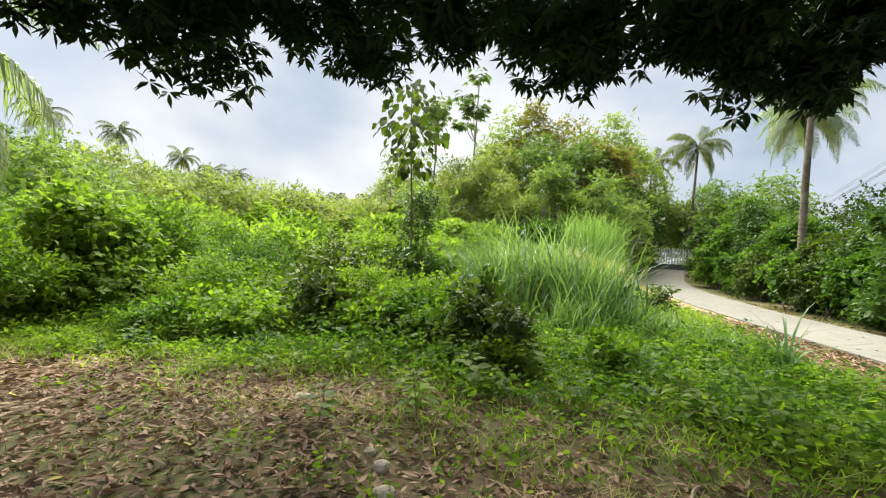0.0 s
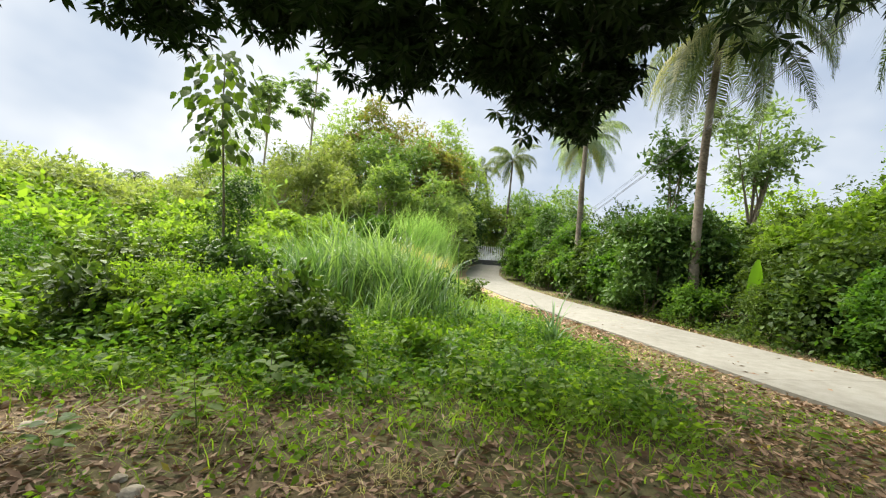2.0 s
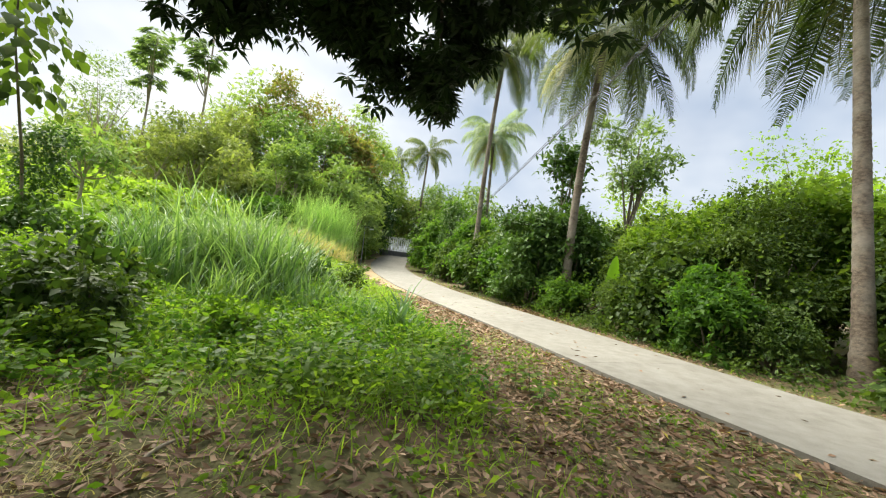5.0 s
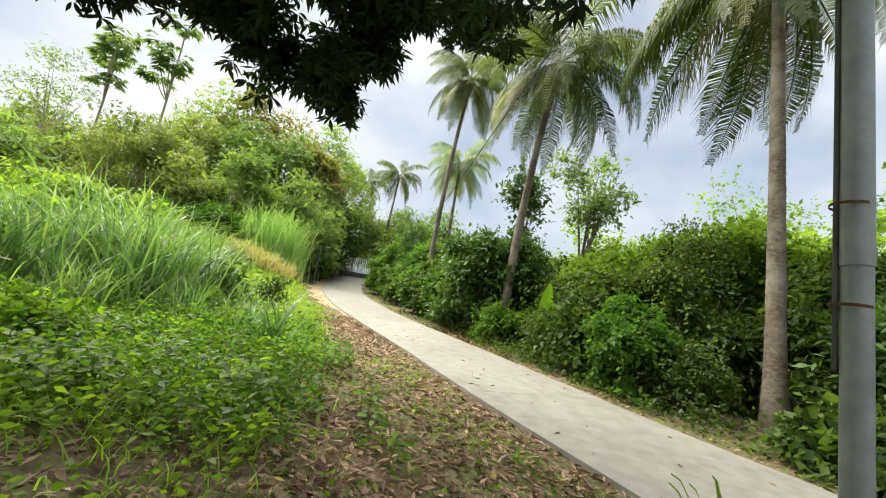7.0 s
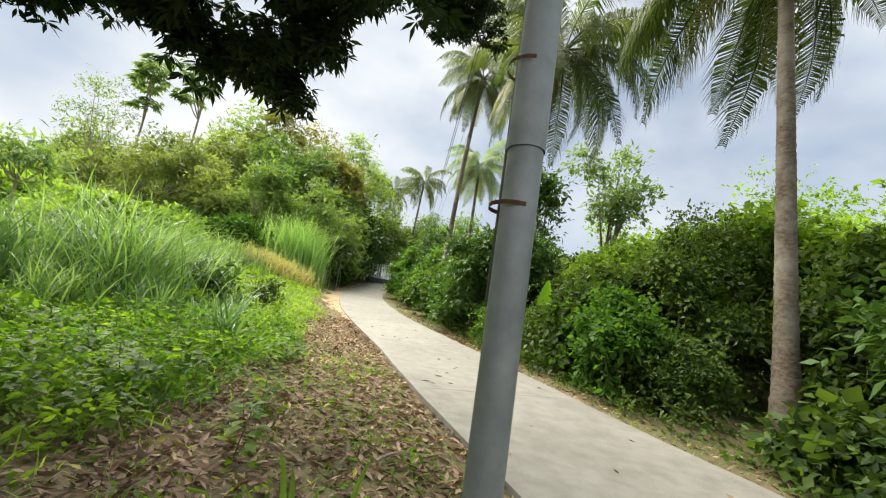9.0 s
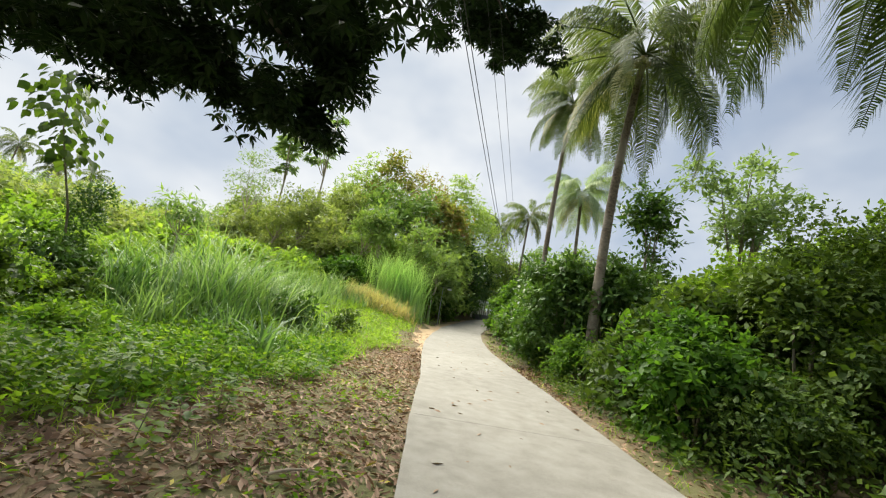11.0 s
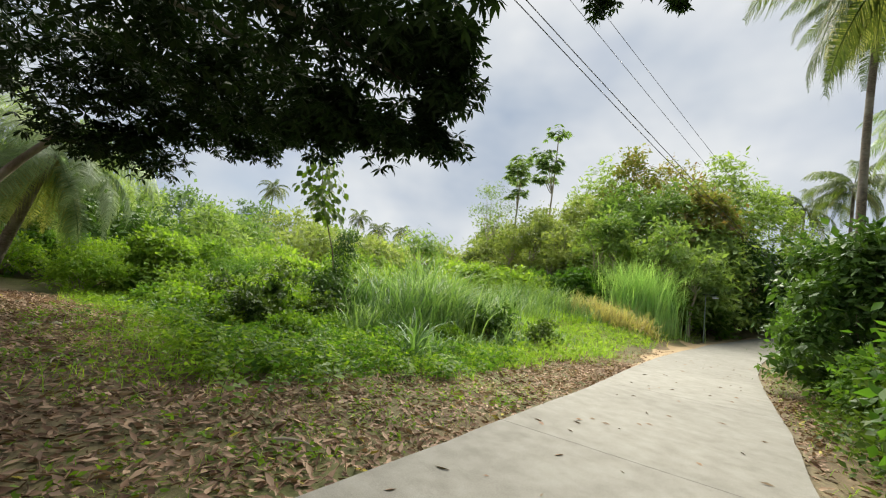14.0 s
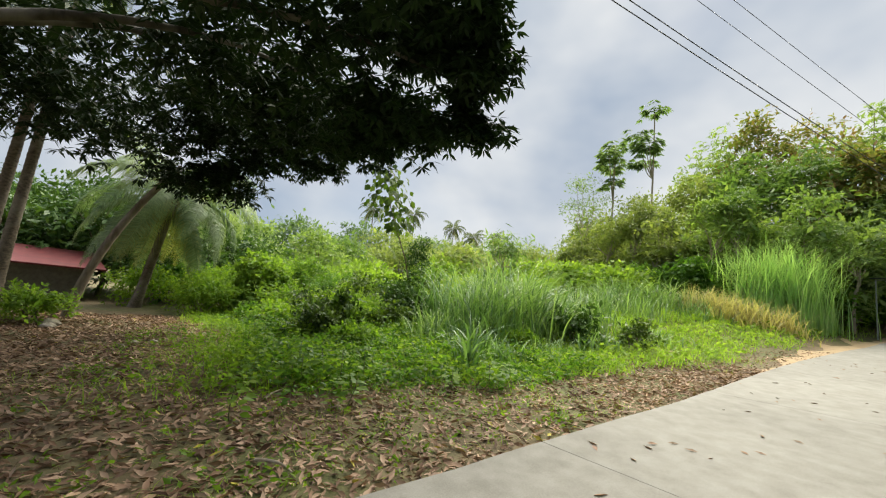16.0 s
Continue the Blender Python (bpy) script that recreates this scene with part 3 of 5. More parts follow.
verge("sandy_verge_1", 14, 47, 1.45, 0.95, SAND, "strip of bare orange sandy earth beside the road", -1)
verge("sandy_verge_2", 2, 47, 1.45, 0.5, DRY_EARTH, "strip of dry sandy earth beside the road", 1)


def green(x, y):
    """How green the ground is at a place: 0 under the tree and beside the road, 1 in the field."""
    wob = 0.55 * np.sin(x * 1.7 + y) + 0.45 * np.sin(y * 2.1 - x * 0.9) + 0.3 * np.sin(x * 4.1 + 2.0)
    edge = road_x(y) - ROAD_HALF - np.interp(y, [0, 5, 9, 14, 18, 22, 28, 34, 40], [3.6, 2.4, 1.5, 1.15, 0.9, 1.1, 1.1, 0.8, 0.7])
    a = np.clip((edge - x + 0.35 * wob) / 0.9, 0, 1)
    front = np.interp(x, [-30, -12, -8, -5, -2, 0, 3, 4.5], [0.0, 0.8, 2.2, 3.3, 3.7, 3.3, 2.8, 3.9])
    b = np.clip((y - front + 0.6 * wob + 0.5) / 2.4, 0, 1)
    return a * b


def lush(x, y):
    """Patches of taller and lower growth."""
    return 0.5 + 0.5 * np.sin(x * 1.1 + 1.3 * np.sin(y * 0.8)) * np.cos(y * 1.3 + 0.9 * np.sin(x * 0.7))


def scatter(rng, n, x0, x1, y0, y1, want):
    xy = np.column_stack([rng.uniform(x0, x1, n), rng.uniform(y0, y1, n)])
    return xy[rng.random(n) < want(xy[:, 0], xy[:, 1])]


def on_road(x, y, pad=0.0):
    return np.abs(x - road_x(y)) < ROAD_HALF + pad


# ---- far things ----
hx, hy = np.meshgrid(np.linspace(-260, 260, 41), np.linspace(-300, 300, 49))
hz = 118 * np.exp(-(hx / 105) ** 2 - (hy / 75) ** 2) + 70 * np.exp(-(hx / 110) ** 2 - ((hy - 120) / 95) ** 2) + 5 * np.sin(hy * 0.09) * np.cos(hx * 0.07) * np.exp(-(hy / 120) ** 2)
hi, hj = np.meshgrid(np.arange(48), np.arange(40), indexing="ij")
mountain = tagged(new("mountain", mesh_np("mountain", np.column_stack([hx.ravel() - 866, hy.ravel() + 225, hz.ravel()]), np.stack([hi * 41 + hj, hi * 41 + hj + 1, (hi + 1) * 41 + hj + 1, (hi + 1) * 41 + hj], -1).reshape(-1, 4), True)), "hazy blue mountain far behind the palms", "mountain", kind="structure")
mountain.data.materials.append(HAZE_BLUE)

# trees on the slope beyond the field; x, y, height, crown radius, kind
HILL = [
    (-26, 44, 9.1, 4.2, "light"), (-22, 39, 10.2, 4.0, "light"), (-18, 33.5, 5.8, 3.2, "light"), (-14.4, 36.5, 9.5, 3.4, "light"),
    (-12, 45, 15.8, 4.2, "tree"), (-8.8, 45.5, 16.5, 4.2, "rusty"), (-4.8, 46, 15.2, 4.2, "rusty"), (-0.8, 45, 14.6, 3.8, "tree"),
    (-11, 38.5, 10.6, 3.4, "light"), (-7, 39.5, 11.4, 3.6, "tree"), (-3.2, 39.5, 10.9, 3.5, "tree"), (-0.6, 40.5, 10.9, 3.2, "rusty"),
    (-13.5, 32.5, 4.2, 3.0, "light"), (-9.8, 32.5, 4.6, 3.0, "light"), (-6.2, 33.5, 5.0, 3.0, "tree"), (-2.8, 33.8, 5.0, 2.8, "tree"),
    (-0.2, 35.5, 5.8, 2.5, "tree"), (0.4, 38.8, 7.5, 2.6, "tree"), (1.6, 42.0, 7.0, 2.2, "dark"), (-17, 33, 3.7, 3.0, "light"), (-22, 36, 4.8, 3.4, "light"),
    (1.6, 49, 12.3, 4.0, "tree"), (-17, 51, 12.3, 4.6, "tree"), (-23, 51, 9.0, 4.5, "far"), (10.5, 51, 9.5, 4.5, "tree"), (13, 44, 8.5, 4.0, "tree"),
    (4.6, 53, 8.1, 3.2, "tree"), (8.0, 53, 7.6, 3.2, "light"), (2.4, 46.6, 6.4, 2.0, "dark"), (9.6, 46.5, 6.6, 2.4, "tree"),
]
KINDS = {"light": (LIGHT_TREE, "bright green leafy tree on the slope", 0.24), "tree": (TREE, "green broadleaf tree on the slope", 0.27),
         "rusty": (RUSTY_TREE, "tall tree with rusty young leaves on the slope", 0.27), "dark": (DARK_BUSH, "dark leafy tree overhanging the road", 0.30),
         "far": (HAZED_TREE, "hazy green tree far behind the field", 0.32)}
for k, (x, y, h, r, kind) in enumerate(HILL):
    mat, label, leaf = KINDS[kind]
    tree("broadleaf_tree", x, y, h, (r, r, r * 0.95), leaf * (0.95, 1.3, 1.1)[k % 3], (10500, 8600, 9600)[k % 3], mat, label, 100 + k, trunk=0.16, group="trees on the slope", lumps=120, size=(0.19, 0.23, 0.16)[k % 3], ratio=(0.5, 0.3, 0.5)[k % 3], twig=(6, 8, 6)[k % 3], droop=(0.3, 0.7, 0.4)[k % 3], deep=True, star=(0.6, 0.95, 0.75)[k % 3])

for k, (x, y, h, a, c) in enumerate([(-6.0, 30.6, 8.6, 1.3, 0.2), (-9.4, 29.8, 7.6, 1.8, 0), (-3.4, 31.4, 8.8, -0.8, 0), (-11.6, 31.0, 9.4, 0.9, 0.3), (-1.6, 32.4, 8.4, 0.9, 0), (-7.6, 31.6, 9.6, -1.1, 0), (0.6, 33.4, 7.6, 0.5, 0), (-13.6, 30.4, 9.0, 1.2, 0)]):
    tree("slender_tree", x, y, h * 0.85, (1.7, 1.7, 2.6), 0.24, 2200, (TREE, LIGHT_TREE)[k % 2], "slender slanting tree with a pale bare trunk", 640 + k, PALE_BARK, 0.085, 13, 0.36, lean=(a, c), base=0.72, group="slender trees on the slope")

# far tree line to the west
FAR = [(-43, 2, 9.5), (-42, 9, 10), (-44, 16, 11), (-39, 20, 9.6), (-43, 26, 9.6), (-38, 31, 8.6), (-42, 37, 8.6), (-36, 40, 7.4), (-38, 46, 7.4), (-32, 47, 7), (-28, 56, 7), (-34, 58, 7.5), (-22, 60, 8), (-44, -5, 9.5), (-40, -12, 9)]
for k, (x, y, h) in enumerate(FAR):
    tree("broadleaf_tree", x * 1.45, y * 1.45, h * 1.22, (7.0, 7.0, 5.2), 0.55, 5600, HAZED_TREE if k % 3 else LIGHT_TREE, "rounded green tree at the far side of the field", 320 + k, trunk=0.2, group="trees beyond the field", lumps=24, size=0.34, deep=True)
for k, (x, y, h, m) in enumerate([(-26, 10, 6.0, 0), (-24, 17, 5.6, 1), (-27, 24, 5.4, 1), (-21, 29, 4.8, 1), (-29, 5, 6.4, 0), (-20, 22, 4.6, 1), (-27, 32, 5.0, 1), (-28, -1, 7.6, 0), (-24, -5, 7.2, 2), (-28, -10, 7.5, 2), (-21, -8, 6.8, 2), (-32, 14, 6.2, 0), (-19.5, 0.2, 5.6, 2), (-20.5, -2.6, 6.2, 2), (-22.5, 3.0, 6.0, 2), (-25, 0.5, 6.8, 2)]):
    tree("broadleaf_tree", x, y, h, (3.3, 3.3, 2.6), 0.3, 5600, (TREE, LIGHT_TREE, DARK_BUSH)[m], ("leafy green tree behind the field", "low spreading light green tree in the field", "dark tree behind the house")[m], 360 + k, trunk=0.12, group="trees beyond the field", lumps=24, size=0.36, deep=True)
for k, (x, y, h, r) in enumerate([(17.8, 16.5, 4.6, 3.0), (21.5, 15.0, 5.8, 3.6), (18.5, 20.5, 5.4, 3.2), (24.0, 20.0, 8.8, 4.2), (25.5, 13.0, 8.2, 4.2), (29.5, 21.5, 12.0, 5.4), (33.0, 14.0, 10.8, 5.2), (21.0, 9.5, 7.0, 3.4), (28.0, 7.0, 9.0, 4.2), (19.5, 4.5, 6.0, 3.0), (16.0, 22.5, 4.8, 2.8), (22.0, 26.0, 8.5, 3.8), (14.5, 30.0, 7.0, 3.2), (17.0, -2.0, 5.5, 3.0), (24.5, 0.0, 6.5, 3.8)]):
    tree("draped_tree", x, y, h, (r, r, r), 0.2, 7600, (VINE, LIGHT_BUSH, LIGHT_BUSH)[k % 3], "tree wholly draped in bright green creepers", 900 + k, trunk=0.12, group="draped trees behind the hedge", lumps=28, size=0.36, ratio=0.6, deep=True)

# far palms
for k, (x, y, z) in enumerate([(-95.9, 36.2, 25.1), (-108, 53.5, 28.4), (-104, 66, 25.6), (-112, 90, 27.2), (-84, 104, 22.4), (-78, 112, 24.0), (-96, 70, 22.5), (-88, 118, 21.5)]):
    palm(x, y, (x + (k % 3 - 1) * 0.8, y, z), "distant coconut palm above the tree line", 400 + k, 20, 1.25, 0.2, old=2, nuts=0, sides=7, group="distant coconut palms")
palm(3.6, 55, (4.3, 56, 17.2), "tall coconut palm behind the bend of the road", 420, 20, 1.0, 0.15, old=2, nuts=0, sides=7)
palm(7.3, 48, (8.0, 48.5, 16.8), "slender coconut palm beside the far gate", 421, 22, 0.95, 0.16, old=4, nuts=3, sides=8)

# ---- palms by the road ----
palm(9.75, 15.0, (10.7, 14.8, 12.5), "leaning coconut palm rising from the roadside hedge", 1, 28, 1.22, 0.18, (-0.25, 0, 0), 4, 8)
palm(8.6, 24.8, (9.3, 24.6, 16.8), "slanting coconut palm with a long pale trunk", 2, 26, 1.0, 0.17, (-0.2, 0, 0), 3, 6)
palm(12.3, 6.9, (12.9, 7.6, 12.0), "straight coconut palm with a stout grey trunk", 3, 32, 1.3, 0.185, (0, 0, 0), 3, 6)
palm(11.4, 32.5, (11.6, 33.0, 14.2), "coconut palm with pale drooping fronds and nuts", 4, 26, 0.98, 0.16, (0, 0, 0), 7, 10, crown=SUNLIT_FRONDS)


# ---- the great mango tree overhead ----
def mango_tree():
    rng = np.random.default_rng(9)
    ob = thing("mango_tree", 0.6, -3.2, "huge mango tree with dense dark drooping leaves", "tree")
    o = np.array([0.6, -3.2, float(gz(0.6, -3.2))])
    lumps = []
    # low rim of hanging clumps, then the deep canopy above and behind it
    rim = [(-5.7, 2.9, 4.3, 0.95), (-6.3, 1.9, 4.6, 1.0), (-5.4, 3.7, 4.8, 0.9), (-4.9, 4.4, 5.4, 0.9), (-4.2, 5.6, 5.6, 1.0), (-3.2, 5.9, 5.9, 0.9), (-2.2, 6.2, 6.0, 0.9), (-1.2, 6.5, 5.8, 0.9), (-0.5, 6.6, 5.3, 0.9), (0.5, 6.6, 5.4, 0.85),
           (1.4, 6.4, 5.1, 0.95), (1.9, 6.5, 4.9, 0.9), (2.6, 7.5, 4.9, 0.7), (2.9, 7.4, 5.4, 0.7), (2.9, 7.0, 6.0, 1.0), (3.6, 7.0, 6.4, 0.7), (5.9, 11.6, 10.2, 0.9), (5.2, 11.8, 10.5, 0.9), (4.6, 11.2, 10.8, 0.9), (6.5, 11.9, 10.5, 0.8), (5.8, 11.0, 11.2, 1.0)]
    rim = [(x + rng.normal() * r * 0.5, y + rng.normal() * r * 0.5, z + abs(rng.normal()) * r * 0.45 - r * 0.25, r * rng.uniform(0.35, 0.75)) for x, y, z, r in rim for _ in range(6)]
    lumps += rim
    for x in np.arange(-7.5, 5.1, 1.7):
        for y in np.arange(-5.6, 6.2, 1.8):
            d = math.hypot((x - 0.0) / 8.2, (y + 2.2) / 9.2)
            if d < 1:
                lumps.append((x + rng.normal() * 0.3, y + rng.normal() * 0.3, 6.0 + 0.3 * rng.normal() + 1.6 * (1 - d), 1.45))
    lumps = np.array(lumps)
    lumps[:, :3] -= o
    sets = []
    for group, per, k, shape in ((lumps[:len(rim)], 31, 9, BLADE), (lumps[len(rim):], 150, 9, KITE)):
        pick = np.repeat(np.arange(len(group)), per)
        # unseen rear of the crown left sparse so that daylight reaches the ground
        pick = pick[rng.random(len(pick)) < np.where((group[pick, 1] + o[1] > 2.2) | (group[pick, 0] + o[0] < -3.0), 1.0, np.where(group[pick, 1] + o[1] > 0.6, 0.6, 0.12))]
        d = unit(rng.normal(size=(len(pick), 3)))
        p = group[pick, :3] + d * (group[pick, 3] * rng.random(len(pick)) ** 0.4)[:, None] * np.array([1.05, 1.05, 0.95])
        # whorls of long leaves at the twig ends
        a = rng.uniform(0, 2 * np.pi, (len(p), 1)) + np.arange(k)[None] * (2 * np.pi / k) * 1.6
        dirs = np.stack([np.cos(a), np.sin(a), rng.uniform(-1.3, 0.25, a.shape)], -1).reshape(-1, 3)
        at = np.repeat(p, k, 0) + dirs * 0.02
        normal = np.array([0, 0, 1.0]) + rng.normal(size=at.shape) * 0.35
        size = rng.uniform(0.16, 0.28, len(at)) * (1.0 if shape is BLADE else 1.3)
        sets.append(leaves(at, dirs, normal, size, 0.29, shape))
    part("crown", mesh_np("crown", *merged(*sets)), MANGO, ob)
    limbs = [tube(bend((0, 0, -0.2), (0.1, 0.1, 3.2), (0.1, 0, 0), 9), np.linspace(0.62, 0.42, 9), 14, 0.04, rng)]
    for q in lumps[(lumps[:, 1] + o[1] > 4) & (lumps[:, 0] + o[0] > -4)][2:: 22]:
        limbs.append(tube(bend((0.1, 0.1, 2.9 + 0.4 * rng.random()), q[:3] + (0, 0, 0.6), (0, 0, 1.4 + rng.random() * 0.4), 11), np.linspace(0.15, 0.012, 11), 7))
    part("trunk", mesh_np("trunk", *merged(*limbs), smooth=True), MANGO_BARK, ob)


mango_tree()


# ---- the hedge along the road ----
HEDGE = [
    (10.7, 3.6, 0.8, 0.9, "vine"), (10.9, 4.8, 0.7, 0.8, "vine"), (10.8, 7.6, 0.75, 1.3, "vine"), (10.2, 8.5, 0.9, 2.1, "bush"), (10.1, 10.1, 0.85, 2.0, "vine"), (9.9, 11.6, 0.75, 1.6, "vine"), (9.4, 14.2, 0.8, 1.5, "bush"),
    (13.2, 4.2, 1.5, 3.4, "dark"), (14.6, 7.0, 1.5, 3.9, "vine"), (12.4, 9.6, 1.4, 3.9, "vine"), (11.9, 11.2, 1.4, 3.4, "vine"), (13.6, 10.2, 1.8, 4.8, "vine"), (11.8, 13.4, 1.3, 2.9, "vine"), (13.6, 13.6, 1.9, 4.3, "light"),
    (8.9, 16.6, 1.5, 4.3, "dark"), (10.6, 16.2, 1.6, 4.1, "dark"), (8.6, 18.6, 1.2, 2.6, "bush"), (8.1, 20.6, 1.1, 2.4, "vine"), (10.2, 19.6, 1.9, 4.2, "dark"), (7.8, 22.8, 1.0, 2.3, "bush"), (7.6, 26.6, 1.1, 2.6, "vine"), (7.3, 29.5, 1.1, 2.6, "bush"),
    (9.6, 22.6, 1.7, 3.8, "vine"), (9.5, 27.6, 2.0, 4.6, "bush"), (7.1, 32.6, 1.3, 3.8, "bush"), (7.3, 36.6, 1.5, 4.6, "vine"), (7.6, 40.0, 1.6, 4.6, "bush"), (9.6, 32.2, 2.2, 6.2, "dark"), (10.0, 38.0, 2.4, 6.5, "bush"), (9.0, 42.0, 1.8, 4.5, "vine"),
    (15.4, 6.2, 2.0, 4.4, "vine"), (15.6, 9.8, 2.1, 5.2, "light"), (15.2, 1.8, 2.0, 3.8, "dark"), (16.2, 13.2, 2.2, 5.4, "light"), (14.4, 16.6, 2.1, 4.6, "vine"), (13.4, 19.8, 2.1, 4.6, "vine"), (12.7, 1.6, 1.5, 3.0, "dark"), (12.4, 24.0, 2.2, 4.8, "vine"), (12.6, -1.2, 1.6, 3.0, "dark"),
]
# light: paler leaves than vine, the sun on the thicket put into the colour
HK = {"vine": (VINE, "roadside thicket overgrown with green creepers", "thicket"), "bush": (BUSH, "dense green roadside bush", "bush"),
      "dark": (DARK_BUSH, "dark glossy broadleaf shrub beside the road", "shrub"), "light": (LIGHT_BUSH, "vine-covered thicket behind the hedge, coloured as if sunlit", "thicket")}
for k, (x, y, r, h, kind) in enumerate(HEDGE):
    mat, label, cat = HK[kind]
    near = x < 14.2 and y < 20
    first = x < 11 and y < 13
    leaf = ((0.21 if kind == "dark" else (0.12, 0.16, 0.10)[k % 3]) if near else 0.19)
    area = 3.1 * r * r + 5.0 * r * h
    count = int(min((520 if first else 400 if near else 280) * area, 8800))
    bush("hedge_bush", x, y, (r, r, h), leaf, count, mat, label, cat, 500 + k, "roadside hedge", 0.45 if kind == "dark" else (0.6, 0.75, 0.5)[k % 3], 26, 0.30, 5, 0.5, KITE, (1.1, 0.1, 1.1) if kind == "vine" else (0.8, 0.6, 0.5))

# two vine-hung trees behind the hedge
tree("slim_tree", 14.2, 24.6, 10.4, (1.25, 1.25, 3.0), 0.3, 4200, DARK_BUSH, "slim tree hung with creepers behind the hedge", 601, trunk=0.14, lumps=26, size=0.5, deep=True)
tree("slim_tree", 18.0, 23.0, 12.2, (2.8, 2.8, 3.8), 0.27, 4200, HAZED_TREE, "open-crowned tree behind the hedge", 602, trunk=0.16, lumps=22, size=0.27, base=0.55)

# ---- bushes in the field ----
FIELD = [
    (-3.4, 7.7, 1.15, 1.35, "weed"), (-5.0, 7.6, 1.2, 1.35, "weed"), (-6.6, 8.8, 1.3, 1.75, "vine"), (-8.4, 6.8, 1.3, 1.5, "weed"), (-6.6, 5.8, 0.9, 0.9, "weed"),
    (-9.8, 8.2, 1.4, 2.1, "bush"), (-11.3, 5.2, 1.2, 2.7, "light"), (-4.9, 9.9, 1.1, 1.7, "dark"), (-8.0, 10.8, 1.5, 1.7, "light"),
    (-10.4, 3.2, 1.1, 1.6, "weed"), (-12.8, 7.4, 1.6, 2.6, "light"), (-13.2, 3.6, 1.4, 2.2, "weed"), (-11.0, 11.4, 1.6, 2.1, "light"), (-14.6, 11.4, 1.8, 2.6, "light"), (-6.6, 13.8, 1.3, 1.2, "light"),
    (-10.4, 16.5, 1.8, 1.9, "light"), (-15.5, 17.0, 2.0, 2.6, "light"), (-8.4, 19.5, 1.4, 1.5, "light"), (-9.5, 22.5, 2.0, 2.6, "light"), (-7.4, 25.0, 1.5, 2.0, "light"), (-6.4, 30.6, 1.8, 2.23, "light"), (-10.4, 30.0, 1.9, 2.23, "bush"), (-3.8, 31.4, 1.6, 2.36, "light"), (-14.2, 30.0, 2.0, 2.36, "light"), (-13.5, 23.0, 2.2, 3.0, "light"),
    (-8.0, 28.0, 2.2, 2.73, "bush"), (-4.6, 28.6, 2.0, 2.85, "bush"), (-12.0, 27.8, 2.3, 2.48, "light"), (-2.0, 32.4, 1.6, 2.85, "light"), (-16.5, 28, 2.4, 2.36, "light"), (-0.4, 32.6, 1.4, 2.6, "bush"), (-0.4, 34.6, 0.9, 1.4, "weed"), (0.7, 37.5, 1.1, 2.2, "bush"), (1.3, 40.6, 1.1, 2.2, "vine"), (2.4, 44.2, 1.0, 2.6, "bush"),
    (-17.0, 7.0, 1.9, 3.0, "light"), (-16.5, 2.0, 1.5, 2.2, "bush"), (-19.5, 12.5, 2.2, 3.2, "light"), (-21.5, 5.0, 2.2, 3.2, "bush"), (0.0, 13.6, 0.55, 1.1, "dark"), (1.4, 14.6, 0.45, 0.8, "vine"), (-14.0, 0.6, 1.2, 1.7, "weed"), (-20, 20, 2.4, 3.4, "light"), (-18, 25, 2.2, 3.2, "light"),
]
# dark: shade beneath the creepers is put into the leaf colour
FK = {"bush": (BUSH, "leafy green bush in the overgrown field", 0.12), "weed": (WEED, "low bright green weedy shrub", 0.10), "vine": (VINE, "mound of green creepers over a shrub", 0.10),
      "light": (LIGHT_BUSH, "bright yellow-green bush in the field", 0.15), "dark": (DARK_BUSH, "shrub under creepers, coloured dark as if shaded", 0.11)}
for k, (x, y, r, h, kind) in enumerate(FIELD):
    mat, label, leaf = FK[kind]
    near = y < 12.5 and x > -13.5
    area = 3.1 * r * r + 5.0 * r * h
    vary = (0.75, 1.0, 1.45, 0.9, 1.25)[k % 5]
    bush("field_bush", x, y, (r, r, h), (leaf if near else leaf * 1.6) * vary, int(min((480 if near else 190) * area / vary, 8500)), mat, label, "bush", 700 + k, "bushes in the field", (0.62, 0.4, 0.7, 0.5)[k % 4], 18 + k % 7, 0.40 + 0.03 * (k % 4), 3 + k % 4, 0.15 + 0.1 * (k % 5))

WEEDS = [bush("weed_shrub", -2.4 - 0.9 * k, 6.4 + 0.3 * (k % 2), (0.55, 0.55, 0.75 + 0.1 * k), 0.11 + 0.01 * k, 1150, (WEED, BUSH, WEED, VINE)[k], "low leafy weed shrub at the field edge", "weeds", 760 + k, "weed shrubs at the field edge", 0.6, 9, 0.5, 4, 0.3) for k in range(4)]
rng = np.random.default_rng(77)
for k in range(64):
    x, y = rng.uniform(-12.5, 1.2), rng.uniform(4.6, 11.5)
    if y < np.interp(x, [-12, -8, -5, -2, 2], [2.6, 3.6, 5.0, 5.2, 6.2]) or abs(x + 2.9) + abs(y - 6.5) < 0.5:
        continue
    sc = rng.uniform(0.55, 1.25) * np.interp(y, [4.5, 7.5], [0.6, 1.0]) * np.interp(x, [-3, 1], [1.0, 0.55])
    copy_thing(WEEDS[k % 4], pose(x, y, float(gz(x, y)), 0, 0, rng.uniform(0, 360)) @ Matrix.Diagonal((sc, sc, sc * rng.uniform(0.8, 1.2), 1)))


